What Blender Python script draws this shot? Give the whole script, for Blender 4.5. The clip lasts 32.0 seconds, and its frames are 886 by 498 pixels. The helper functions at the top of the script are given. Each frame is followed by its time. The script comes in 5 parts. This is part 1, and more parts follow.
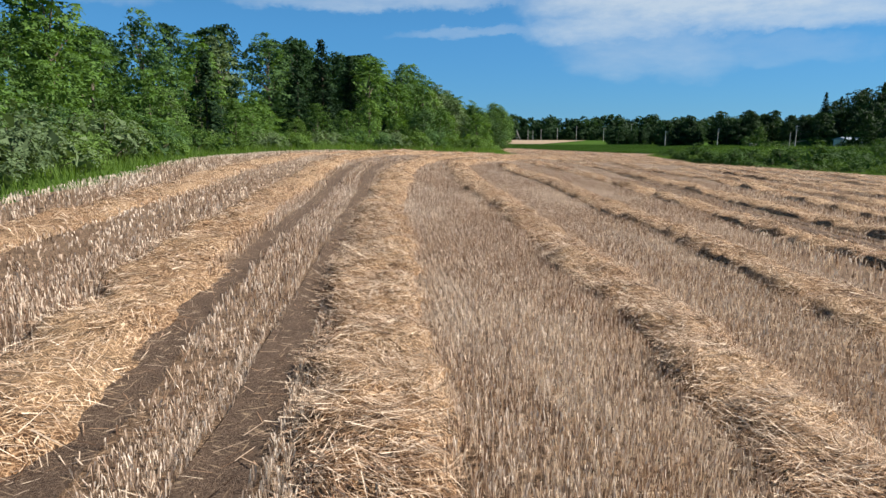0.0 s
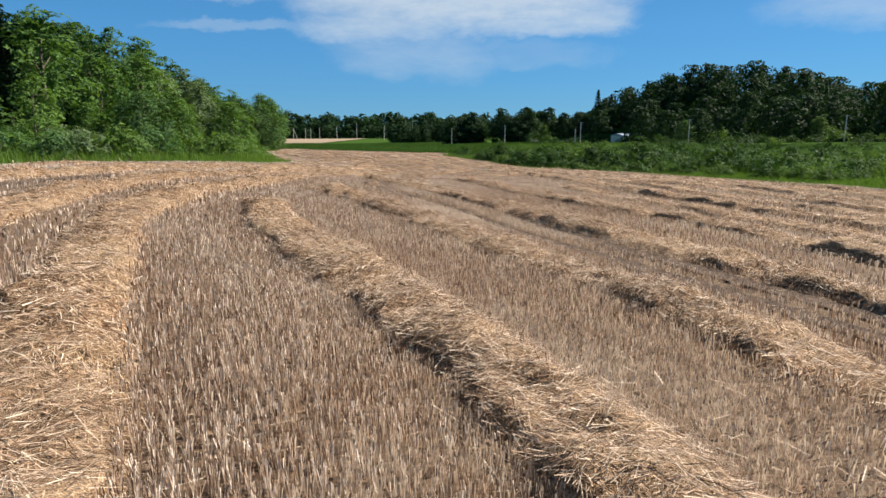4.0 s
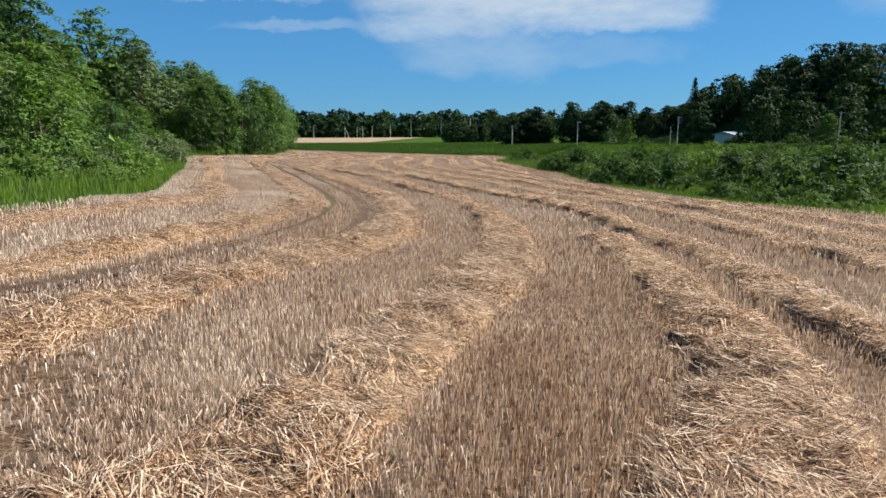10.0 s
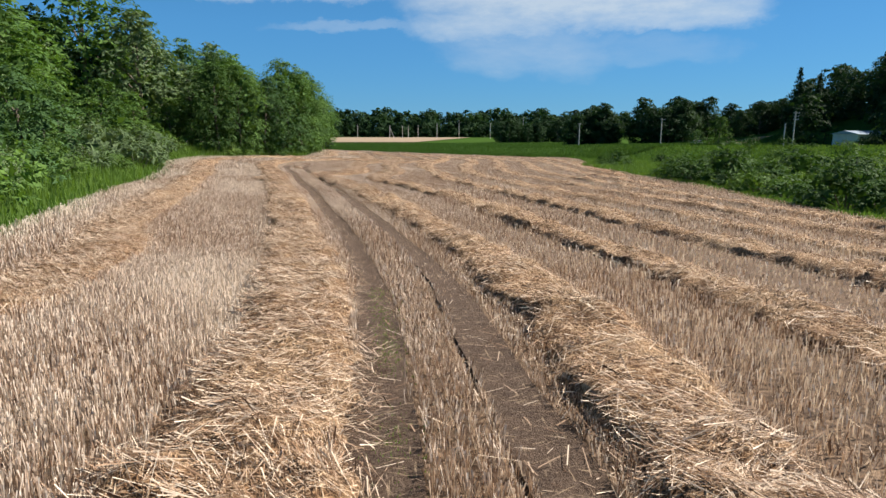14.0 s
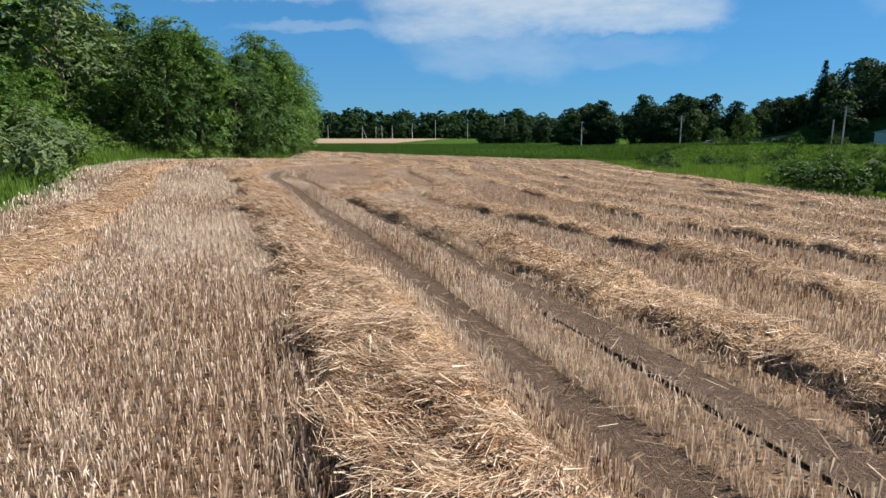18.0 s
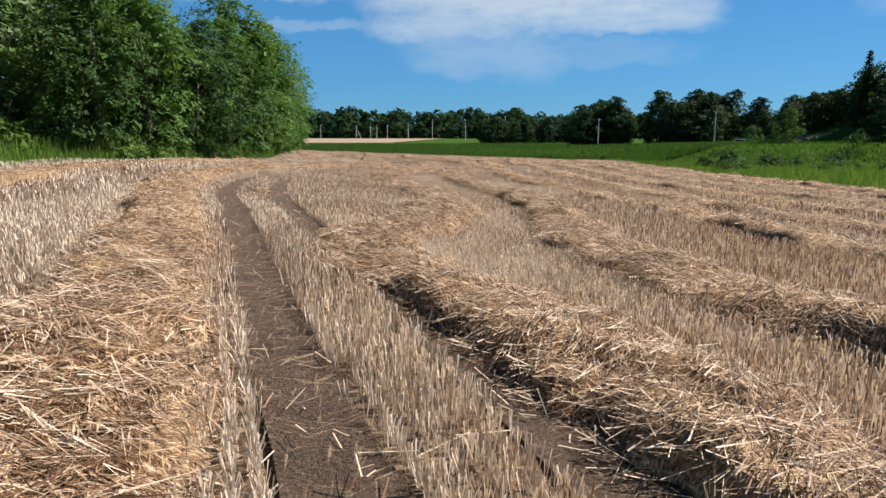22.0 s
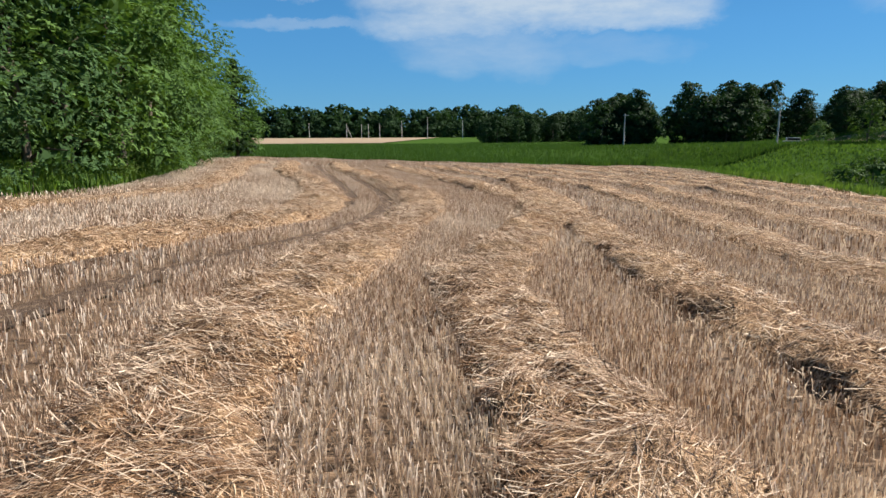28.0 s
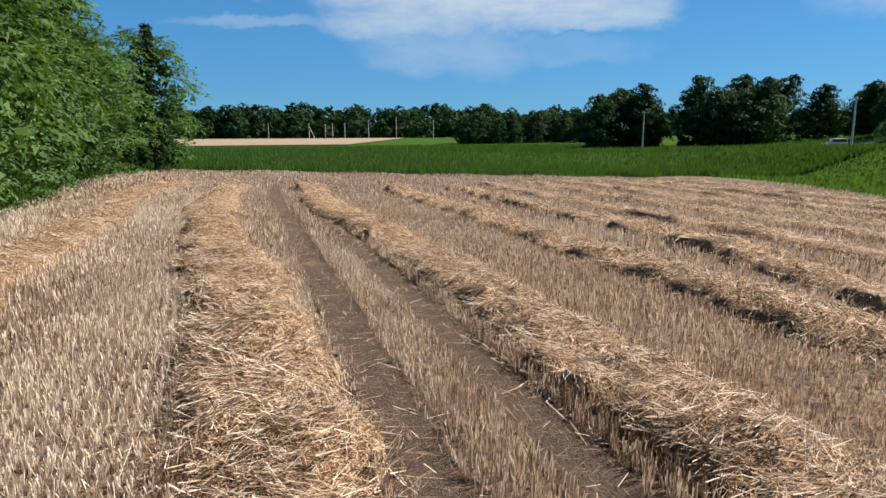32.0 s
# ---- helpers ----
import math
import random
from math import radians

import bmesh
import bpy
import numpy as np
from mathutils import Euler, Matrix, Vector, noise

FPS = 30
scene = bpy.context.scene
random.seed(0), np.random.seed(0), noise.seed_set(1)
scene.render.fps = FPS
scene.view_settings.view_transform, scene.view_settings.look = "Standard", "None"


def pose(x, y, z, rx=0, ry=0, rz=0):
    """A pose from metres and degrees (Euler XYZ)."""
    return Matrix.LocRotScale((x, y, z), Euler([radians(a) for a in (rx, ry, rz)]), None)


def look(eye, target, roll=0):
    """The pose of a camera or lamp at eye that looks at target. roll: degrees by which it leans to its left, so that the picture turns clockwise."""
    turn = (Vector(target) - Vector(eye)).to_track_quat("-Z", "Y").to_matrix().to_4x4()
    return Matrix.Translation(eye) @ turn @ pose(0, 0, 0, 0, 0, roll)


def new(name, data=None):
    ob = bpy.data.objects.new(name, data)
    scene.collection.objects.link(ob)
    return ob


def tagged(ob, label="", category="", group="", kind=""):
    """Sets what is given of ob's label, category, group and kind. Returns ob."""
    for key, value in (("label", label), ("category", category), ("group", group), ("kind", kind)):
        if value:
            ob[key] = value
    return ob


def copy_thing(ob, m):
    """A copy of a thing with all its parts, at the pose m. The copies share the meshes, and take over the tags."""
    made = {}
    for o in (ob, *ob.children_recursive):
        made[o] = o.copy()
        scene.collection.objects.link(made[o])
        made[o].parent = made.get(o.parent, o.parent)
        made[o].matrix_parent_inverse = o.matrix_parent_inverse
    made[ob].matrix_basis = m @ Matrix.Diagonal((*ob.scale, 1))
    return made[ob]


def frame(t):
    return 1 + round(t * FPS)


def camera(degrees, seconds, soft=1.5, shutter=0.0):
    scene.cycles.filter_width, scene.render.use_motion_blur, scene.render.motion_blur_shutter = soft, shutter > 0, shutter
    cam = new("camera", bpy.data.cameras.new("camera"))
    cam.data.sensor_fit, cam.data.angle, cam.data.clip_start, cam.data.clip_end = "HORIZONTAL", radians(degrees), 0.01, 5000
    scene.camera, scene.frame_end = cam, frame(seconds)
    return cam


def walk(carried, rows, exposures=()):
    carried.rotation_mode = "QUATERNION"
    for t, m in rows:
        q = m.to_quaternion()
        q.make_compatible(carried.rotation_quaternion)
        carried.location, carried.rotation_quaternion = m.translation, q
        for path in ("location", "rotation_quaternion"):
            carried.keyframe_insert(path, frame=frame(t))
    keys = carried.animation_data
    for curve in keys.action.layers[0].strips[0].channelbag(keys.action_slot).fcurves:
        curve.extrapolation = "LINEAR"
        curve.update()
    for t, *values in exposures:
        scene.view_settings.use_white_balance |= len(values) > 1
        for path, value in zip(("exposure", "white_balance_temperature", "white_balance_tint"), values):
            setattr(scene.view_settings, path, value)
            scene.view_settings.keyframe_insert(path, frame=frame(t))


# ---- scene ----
# Stubble field with straw windrows between a wooded slope and a wet strip of scrub, under a summer sky.
cam = camera(70.35, 32.0)
PATH = [
    (0.0, (-0.000, 0.000, 3.600), (-0.086, 9.831, 1.771), 0.25),
    (0.5, (0.182, 3.926, 3.532), (0.204, 13.757, 1.699), 0.22),
    (1.0, (0.442, 7.865, 3.440), (0.635, 17.693, 1.604), 0.19),
    (1.4, (0.682, 11.103, 3.379), (1.142, 20.923, 1.545), 0.16),
    (1.5, (0.728, 11.912, 3.362), (1.257, 21.728, 1.527), 0.15),
    (2.0, (0.981, 15.964, 3.275), (1.936, 25.748, 1.441), 0.10),
    (2.5, (1.274, 19.904, 3.283), (2.738, 29.625, 1.448), 0.05),
    (2.7, (1.415, 21.439, 3.298), (3.145, 31.116, 1.461), 0.03),
    (3.0, (1.724, 23.678, 3.324), (3.914, 33.260, 1.483), -0.00),
    (3.5, (2.530, 27.310, 3.429), (5.610, 36.644, 1.585), -0.05),
    (5.5, (7.670, 40.556, 3.214), (11.008, 49.799, 1.361), -0.01),
    (6.0, (8.979, 43.836, 3.233), (12.310, 53.081, 1.382), 0.04),
    (6.5, (10.256, 47.103, 3.272), (13.572, 56.353, 1.418), 0.06),
    (7.0, (11.603, 50.546, 3.273), (14.895, 59.804, 1.413), 0.04),
    (7.5, (12.989, 53.844, 3.239), (16.219, 63.122, 1.370), -0.05),
    (7.9, (14.084, 56.476, 3.199), (17.232, 65.781, 1.324), -0.12),
    (8.0, (14.363, 57.133, 3.194), (17.491, 66.444, 1.318), -0.13),
    (8.5, (15.714, 60.461, 3.201), (18.705, 69.817, 1.323), -0.17),
    (9.0, (17.057, 63.950, 3.177), (19.852, 73.366, 1.301), -0.15),
    (9.5, (18.483, 67.544, 3.121), (21.024, 77.033, 1.249), -0.09),
    (10.0, (19.732, 71.167, 3.018), (22.019, 80.722, 1.152), -0.05),
    (10.5, (20.828, 74.689, 2.885), (22.878, 84.298, 1.021), -0.04),
    (11.0, (21.694, 77.912, 2.787), (23.531, 87.563, 0.921), -0.04),
    (11.5, (22.014, 81.618, 2.592), (23.667, 91.303, 0.732), -0.05),
    (12.0, (22.017, 84.940, 2.450), (23.628, 94.633, 0.596), -0.05),
    (12.5, (21.916, 88.050, 2.325), (23.532, 97.743, 0.474), -0.02),
    (13.0, (21.791, 90.967, 2.271), (23.410, 100.660, 0.420), 0.03),
    (13.5, (21.550, 93.762, 2.256), (23.172, 103.454, 0.404), 0.08),
    (14.0, (21.140, 96.873, 2.212), (22.782, 106.561, 0.354), 0.16),
    (14.5, (20.650, 99.744, 2.217), (22.293, 109.431, 0.361), 0.18),
    (15.0, (19.993, 102.423, 2.208), (21.663, 112.107, 0.356), 0.16),
    (15.5, (19.283, 105.192, 2.183), (21.004, 114.867, 0.333), 0.11),
    (17.5, (18.242, 116.162, 1.530), (20.346, 125.766, -0.297), 0.13),
    (18.0, (18.185, 118.706, 1.395), (20.332, 128.300, -0.433), 0.14),
    (18.5, (18.068, 121.130, 1.278), (20.254, 130.715, -0.551), 0.16),
    (19.0, (17.956, 123.371, 1.185), (20.178, 132.948, -0.644), 0.16),
    (19.5, (17.958, 125.483, 1.068), (20.208, 135.053, -0.762), 0.15),
    (20.0, (18.125, 127.505, 0.971), (20.380, 137.075, -0.858), 0.15),
    (20.5, (18.284, 129.494, 0.903), (20.535, 139.065, -0.924), 0.15),
    (21.0, (18.405, 131.435, 0.819), (20.663, 141.004, -1.004), 0.16),
    (21.5, (18.528, 133.436, 0.730), (20.784, 143.007, -1.090), 0.16),
    (22.0, (18.812, 135.350, 0.675), (21.067, 144.922, -1.144), 0.15),
    (22.5, (19.312, 137.289, 0.659), (21.566, 146.860, -1.159), 0.14),
    (23.0, (19.846, 139.204, 0.684), (22.092, 148.777, -1.139), 0.10),
    (23.5, (20.255, 140.968, 0.703), (22.506, 150.539, -1.124), 0.03),
    (24.0, (20.759, 142.828, 0.694), (23.015, 152.397, -1.133), -0.05),
    (24.5, (21.243, 144.907, 0.702), (23.505, 154.475, -1.123), -0.11),
    (26.5, (22.299, 153.679, 0.769), (24.632, 163.229, -1.068), -0.08),
    (27.0, (23.058, 156.421, 0.763), (25.397, 165.969, -1.073), -0.09),
    (27.5, (23.826, 159.187, 0.776), (26.166, 168.733, -1.063), -0.11),
    (28.0, (24.521, 161.932, 0.822), (26.840, 171.483, -1.020), -0.14),
    (28.4, (25.098, 164.087, 0.884), (27.356, 173.653, -0.961), -0.16),
    (28.5, (25.245, 164.643, 0.897), (27.489, 174.212, -0.948), -0.16),
    (29.0, (25.872, 167.633, 0.949), (28.007, 177.227, -0.896), -0.18),
    (29.5, (26.156, 170.846, 0.997), (28.183, 180.463, -0.847), -0.20),
    (30.0, (26.262, 173.803, 1.036), (28.202, 183.439, -0.804), -0.24),
    (30.5, (26.186, 176.913, 1.045), (28.097, 186.556, -0.792), -0.26),
    (31.0, (26.016, 180.332, 0.973), (28.008, 189.958, -0.863), -0.25),
    (31.5, (25.803, 183.778, 0.922), (28.180, 193.315, -0.919), -0.21),
    (32.0, (25.860, 187.048, 0.914), (28.737, 196.445, -0.932), -0.17),
]
walk(cam, [(t, look(eye, target, roll)) for t, eye, target, roll in PATH])

# ---- sky and sun ----
SUN_AZ, SUN_EL = 86.0, 43.0          # degrees to the right of +y, and above the horizon
world = bpy.data.worlds.new("sky")
scene.world = world
world.use_nodes = True
wn, wl = world.node_tree.nodes, world.node_tree.links
sky = wn.new("ShaderNodeTexSky")
sky.sky_type = 'NISHITA'
sky.sun_disc = False
sky.sun_elevation, sky.sun_rotation = radians(SUN_EL), radians(SUN_AZ)
sky.altitude, sky.air_density, sky.dust_density, sky.ozone_density = 300, 1.0, 0.0, 4.0
wn["Background"].inputs["Strength"].default_value = 0.05
tint = wn.new("ShaderNodeMix")
tint.data_type, tint.blend_type = 'RGBA', 'MULTIPLY'
tint.inputs[0].default_value, tint.inputs[7].default_value = 1.0, (0.455, 0.80, 1.03, 1)
wl.new(sky.outputs["Color"], tint.inputs[6])
even = wn.new("ShaderNodeMix")
even.data_type = 'RGBA'
even.inputs[0].default_value, even.inputs[7].default_value = 0.55, (0.8, 3.4, 7.3, 1)
wl.new(tint.outputs[2], even.inputs[6])
# deeper towards the zenith
where, parts = wn.new("ShaderNodeTexCoord"), wn.new("ShaderNodeSeparateXYZ")
wl.new(where.outputs["Generated"], parts.inputs[0])
deep = wn.new("ShaderNodeMapRange")
deep.inputs[1].default_value, deep.inputs[2].default_value, deep.inputs[3].default_value, deep.inputs[4].default_value = 0.15, 0.9, 1.0, 0.3
wl.new(parts.outputs[2], deep.inputs[0])
fade = wn.new("ShaderNodeMix")
fade.data_type, fade.blend_type = 'RGBA', 'MULTIPLY'
fade.inputs[0].default_value = 1.0
wl.new(even.outputs[2], fade.inputs[6])
wl.new(deep.outputs[0], fade.inputs[7])
wl.new(fade.outputs[2], wn["Background"].inputs["Color"])
sun_dir = Vector((math.sin(radians(SUN_AZ)) * math.cos(radians(SUN_EL)), math.cos(radians(SUN_AZ)) * math.cos(radians(SUN_EL)), math.sin(radians(SUN_EL))))
sun = new("sun", bpy.data.lights.new("sun", 'SUN'))
sun.data.energy, sun.data.angle, sun.data.color = 5.0, radians(0.5), (1.0, 0.92, 0.83)
sun.matrix_world = look(sun_dir * 100, (0, 0, 0))
scene.view_settings.exposure = 0.96

# ---- plan ----
RNG = np.random.default_rng(7)
NODE_Y = np.array([-60, 0, 25, 50, 70, 95, 120, 145, 170, 195, 225, 300.0])
NODE_Z = np.array([-0.03, 0.12, 0.18, 0.22, 0.04, -0.50, -1.21, -1.49, -1.86, -2.12, -2.64, -3.6])
NODE_X = np.array([0, 0, 1.7, 11.0, 19.5, 21.6, 18.2, 21.5, 25.4, 26.5, 28, 30.0])
SLOPE_Y = np.array([0, 80, 150, 220.0])
SLOPE = np.array([-0.046, -0.049, -0.043, -0.040])
LEFT = [(-20, -140), (-19, -60), (-17, -20), (-16.2, 10), (-16.5, 23), (-18, 36), (-20, 54), (-20, 64), (-16, 74), (-7, 85), (4.5, 93.5), (9.8, 99.5), (12, 109),
        (11.1, 118.5), (9.8, 132.5), (8.3, 146.5), (5.3, 160), (4.5, 170), (6.3, 178), (11.3, 185), (15.8, 191), (17, 200), (16.7, 216), (15.8, 227), (15.8, 235), (17, 243)]
FAR = [(22, 247), (33.5, 247), (58, 248), (78, 251)]
RIGHT = [(73, 224), (64, 200), (60, 193), (57.7, 172.5), (55.2, 152.5), (51.8, 132.5), (52.2, 120.5), (55, 102), (57, 85), (60, 65), (62, 40), (64, 0), (68, -60), (72, -140)]


def smooth_line(points, step=0.5):
    """Catmull-Rom through the points, sampled evenly."""
    p = np.array(points, float)
    p = np.vstack([2 * p[0] - p[1], p, 2 * p[-1] - p[-2]])
    out = []
    for i in range(1, len(p) - 2):
        n = max(2, int(np.linalg.norm(p[i + 1] - p[i]) / 0.25))
        u = np.linspace(0, 1, n, endpoint=False)[:, None]
        a, b, c, d = p[i - 1], p[i], p[i + 1], p[i + 2]
        out.append(0.5 * (2 * b + (c - a) * u + (2 * a - 5 * b + 4 * c - d) * u ** 2 + (3 * b - a - 3 * c + d) * u ** 3))
    q = np.vstack(out + [p[-2][None]])
    s = np.r_[0, np.cumsum(np.linalg.norm(np.diff(q, axis=0), axis=1))]
    m = max(2, int(s[-1] / step))
    t = np.linspace(0, s[-1], m)
    return np.c_[np.interp(t, s, q[:, 0]), np.interp(t, s, q[:, 1])]


def ease(v, nodes, values):
    v = np.clip(np.asarray(v, float), nodes[0], nodes[-1])
    k = np.clip(np.searchsorted(nodes, v, side='right') - 1, 0, len(nodes) - 2)
    u = (v - nodes[k]) / (nodes[k + 1] - nodes[k])
    u = u * u * (3 - 2 * u)
    return values[k] * (1 - u) + values[k + 1] * u


EDGE = smooth_line(LEFT + FAR + RIGHT, 1.0)
LEFT_EDGE = smooth_line(LEFT, 1.0)


def inside(x, y, poly=EDGE):
    x, y = np.asarray(x, float), np.asarray(y, float)
    r = np.zeros(x.shape, bool)
    x0, y0 = poly[-1]
    for x1, y1 in poly:
        c = (y1 > y) != (y0 > y)
        if c.any():
            r ^= c & (x < (x0 - x1) * (y - y1) / (y0 - y1 + 1e-12) + x1)
        x0, y0 = x1, y1
    return r


def near_line(x, y, line):
    """Distance to a sampled line, and the index of its nearest sample."""
    x, y = np.ravel(x), np.ravel(y)
    d, k = np.empty(len(x)), np.empty(len(x), int)
    for a in range(0, len(x), 20000):
        q = (x[a:a + 20000, None] - line[None, :, 0]) ** 2 + (y[a:a + 20000, None] - line[None, :, 1]) ** 2
        k[a:a + 20000] = q.argmin(1)
        d[a:a + 20000] = np.sqrt(q.min(1))
    return d, k


def field_z(x, y):
    x, y = np.asarray(x, float), np.asarray(y, float)
    return ease(y, NODE_Y, NODE_Z) + ease(y, SLOPE_Y, SLOPE) * np.clip(x - ease(y, NODE_Y, NODE_X), -25, 42)


def step01(v, a, b):
    u = np.clip((np.asarray(v, float) - a) / (b - a), 0, 1)
    return u * u * (3 - 2 * u)


def ground_z(x, y):
    """Height of the land everywhere: the field, the wooded slope, the wet strip, the road bank, the hill and the valley."""
    x, y = np.asarray(x, float), np.asarray(y, float)
    shape = x.shape
    xf, yf = np.ravel(x), np.ravel(y)
    z = field_z(xf, yf)
    ins = inside(xf, yf)
    d, _ = near_line(xf, yf, EDGE)
    dl, kl = near_line(xf, yf, LEFT_EDGE)
    left = ~ins & (xf < np.interp(yf, LEFT_EDGE[:, 1], LEFT_EDGE[:, 0])) & (yf < 262)
    z = z + np.where(left, 9.0 * step01(dl, 4, 50) * (1 - step01(yf, 170, 240)), 0)
    right = ~ins & ~left
    z = z - np.where(right, 0.5 * step01(d, 0.5, 5), 0)
    road_x = 99.4 + (294.3 - yf) * 0.288
    low = -2.9 + (294.3 - yf) * 0.0235
    low = np.clip(low, -4.5, 1.5)
    w = np.where(right, step01(xf, road_x - 22, road_x - 5), 0) * (yf < 330)
    z = z * (1 - w) + low * w
    far = step01(yf, 262, 360)
    z = z * (1 - far) + (-4.2) * far + 5.0 * step01(yf, 640, 760)
    hill = np.exp(-(((xf - 194) / 58) ** 2 + ((yf - 238) / 50) ** 2))
    z = z + 17.5 * hill * step01(xf, road_x + 26, road_x + 62)
    return z.reshape(shape)


# windrows as lines of the plan
ROWS = {
    "edge": [(-11.5, -60), (-11.6, 0), (-11.8, 18.6), (-12.7, 28), (-13.3, 45), (-12.5, 60), (-8.5, 72), (0, 80), (6.6, 86.5), (11.5, 94), (15, 103), (15.5, 111.8), (14, 120),
             (12.7, 134), (11.3, 146.5), (8.9, 160), (8.8, 171), (12.6, 180), (18, 187.5), (20.6, 195), (20.9, 209), (20.6, 222), (21.8, 232)],
    "second": [(-5.0, -60), (-5.0, 0), (-5.4, 9.3), (-6.4, 15.7), (-7.6, 27), (-8.9, 48.6), (-7.8, 60), (-2.6, 70), (4, 76.5), (10, 82), (15, 88), (18.5, 94.5), (20.2, 101), (20.5, 108),
               (20.1, 114), (19.3, 123), (18.8, 128), (17.5, 138), (16.3, 148), (15.0, 156), (14.6, 164), (17.2, 172), (20.8, 177), (23.6, 180.6), (25.2, 184.4), (25.9, 190), (25.7, 198), (24.6, 208), (24.4, 220), (25, 230)],
    "third": [(0.3, -60), (0.1, -5), (-0.6, 5.7), (-1.3, 11.2), (-1.9, 17), (-2.9, 30.5), (-3.2, 46.8), (-1.5, 60), (3.6, 69.5), (9, 74.5), (12.3, 77.5), (15.8, 81), (19.4, 86), (22.3, 90.5), (23.7, 95.5), (24.5, 101.5),
              (25.15, 109), (25.1, 116), (24.2, 125), (23.0, 132), (21.7, 138.8), (20.9, 142.3), (20.0, 144.6), (20.1, 146.6), (21.3, 148.4), (22.2, 150.2), (23.0, 152.6), (23.4, 157), (23.3, 165), (23.8, 169.5), (25.0, 173.4), (27.0, 178.6), (28.3, 181.5), (29.2, 184.2), (30.0, 188.4), (30.2, 192), (29.9, 204), (29.2, 217), (29.6, 230)],
    "fourth": [(4.4, -60), (4.3, -5), (4.1, 8.6), (3.6, 16.8), (2.6, 29), (1.8, 36), (1.1, 43), (0.7, 52), (2.6, 60), (7.5, 67.5), (13.8, 72.9), (17, 74.6), (19.6, 77), (22.4, 81.6), (25, 86.3), (27, 92), (28.2, 97.5), (29.1, 105),
               (29.8, 115), (29, 123), (27.9, 131), (26.1, 138.5), (24.3, 144), (24.9, 148.5), (26.2, 152.6), (26.9, 160), (27, 166), (27.6, 171.5), (29.4, 175.6), (31.5, 179.3), (32.7, 181.2), (33.9, 184), (35.0, 188.5), (35.0, 195), (34.9, 205), (35, 228)],
    "inner_a": [(9.4, -60), (9.3, -5), (9.0, 8), (8.7, 15), (8.4, 22.7), (7.2, 35), (6.3, 42.6), (5.2, 50), (4.9, 57)],
    "inner_b": [(14.6, -60), (14.4, 0), (13.6, 18), (12.3, 34), (11.2, 41), (10.2, 47.5), (9.9, 53), (9.1, 58), (8.2, 62.5)],
    "inner_c": [(19.2, -60), (19, 0), (18, 20), (16.8, 36), (15.9, 44), (15.1, 50), (14.8, 55), (13.8, 60.5), (13, 65.5), (12.2, 70)],
    "inner_d": [(24.0, -60), (23.8, 0), (22.6, 24), (21.5, 42), (20.6, 52), (19.9, 57), (18.6, 62), (18.2, 66), (17.6, 69)],
    "loop_end": [(15.4, 70.6), (16.3, 72), (16.9, 74), (17.1, 75.4)],
    "turn": [(19.4, 70.8), (20.95, 72.3), (23.4, 74.95), (25.6, 77.8), (27.2, 81.2), (29.3, 86.8), (30.7, 92.5)],
    "inner_e": [(28.5, -60), (28.3, 0), (27, 26), (25.6, 44), (24.6, 55), (23.8, 61), (23.3, 65)],
    "fifth": [(32.6, -60), (32.4, 0), (31, 28), (29.4, 48), (28, 62), (28, 71), (29.4, 80), (32, 87), (33.2, 95), (34.9, 105), (35.2, 113), (34.4, 122), (33.1, 131), (31.4, 140), (30, 147.5), (30.5, 153), (30.8, 162), (31.2, 169),
              (32.6, 176.5), (35, 185), (37.6, 194), (39.5, 204), (39.6, 213), (39.4, 230)],
    "sixth": [(37, -60), (36.8, 0), (35.4, 30), (33.8, 50), (32.8, 65), (34, 76), (36.9, 86), (38.6, 96), (40, 106), (40, 115), (39, 125), (37.4, 135), (35.5, 145), (34.6, 155), (35.4, 165), (36.7, 173), (39, 181), (41.7, 191), (43.6, 203), (43.8, 215), (44, 235)],
    "seventh": [(41.5, -60), (41.3, 0), (39.8, 32), (38.2, 52), (37.4, 66), (38.6, 77), (41.4, 88), (43, 98), (44.4, 108), (44.4, 118), (43.4, 128), (42, 138), (40.2, 148), (39.5, 159), (40.5, 170), (43, 180), (46, 192), (48.2, 205), (48.6, 218), (49, 238)],
    "eighth": [(46, -60), (45.8, 0), (44.2, 34), (42.8, 54), (42.2, 67), (43.4, 78), (46, 90), (47.4, 100), (48.4, 110), (48.3, 120), (47.4, 130), (46.4, 140), (45, 150), (44.5, 160), (45.5, 171), (48, 182), (51, 194), (53, 208), (53.8, 240)],
    "ninth": [(50.6, -60), (50.3, 0), (48.8, 36), (47.4, 55), (47, 68), (48.2, 80), (50.2, 91)],
    "tenth": [(55.2, -60), (55, 0), (53.6, 38), (52.2, 58), (52, 72)],
    "eleventh": [(49.6, 148), (49.4, 160), (50.6, 172), (53.2, 184), (56, 196), (58, 210), (58.8, 241)],
    "twelfth": [(54, 165), (55.8, 176), (58.3, 187), (61, 199), (63, 212), (64, 242)],
    "thirteenth": [(65.8, 206), (68, 219), (69.2, 244)],
}
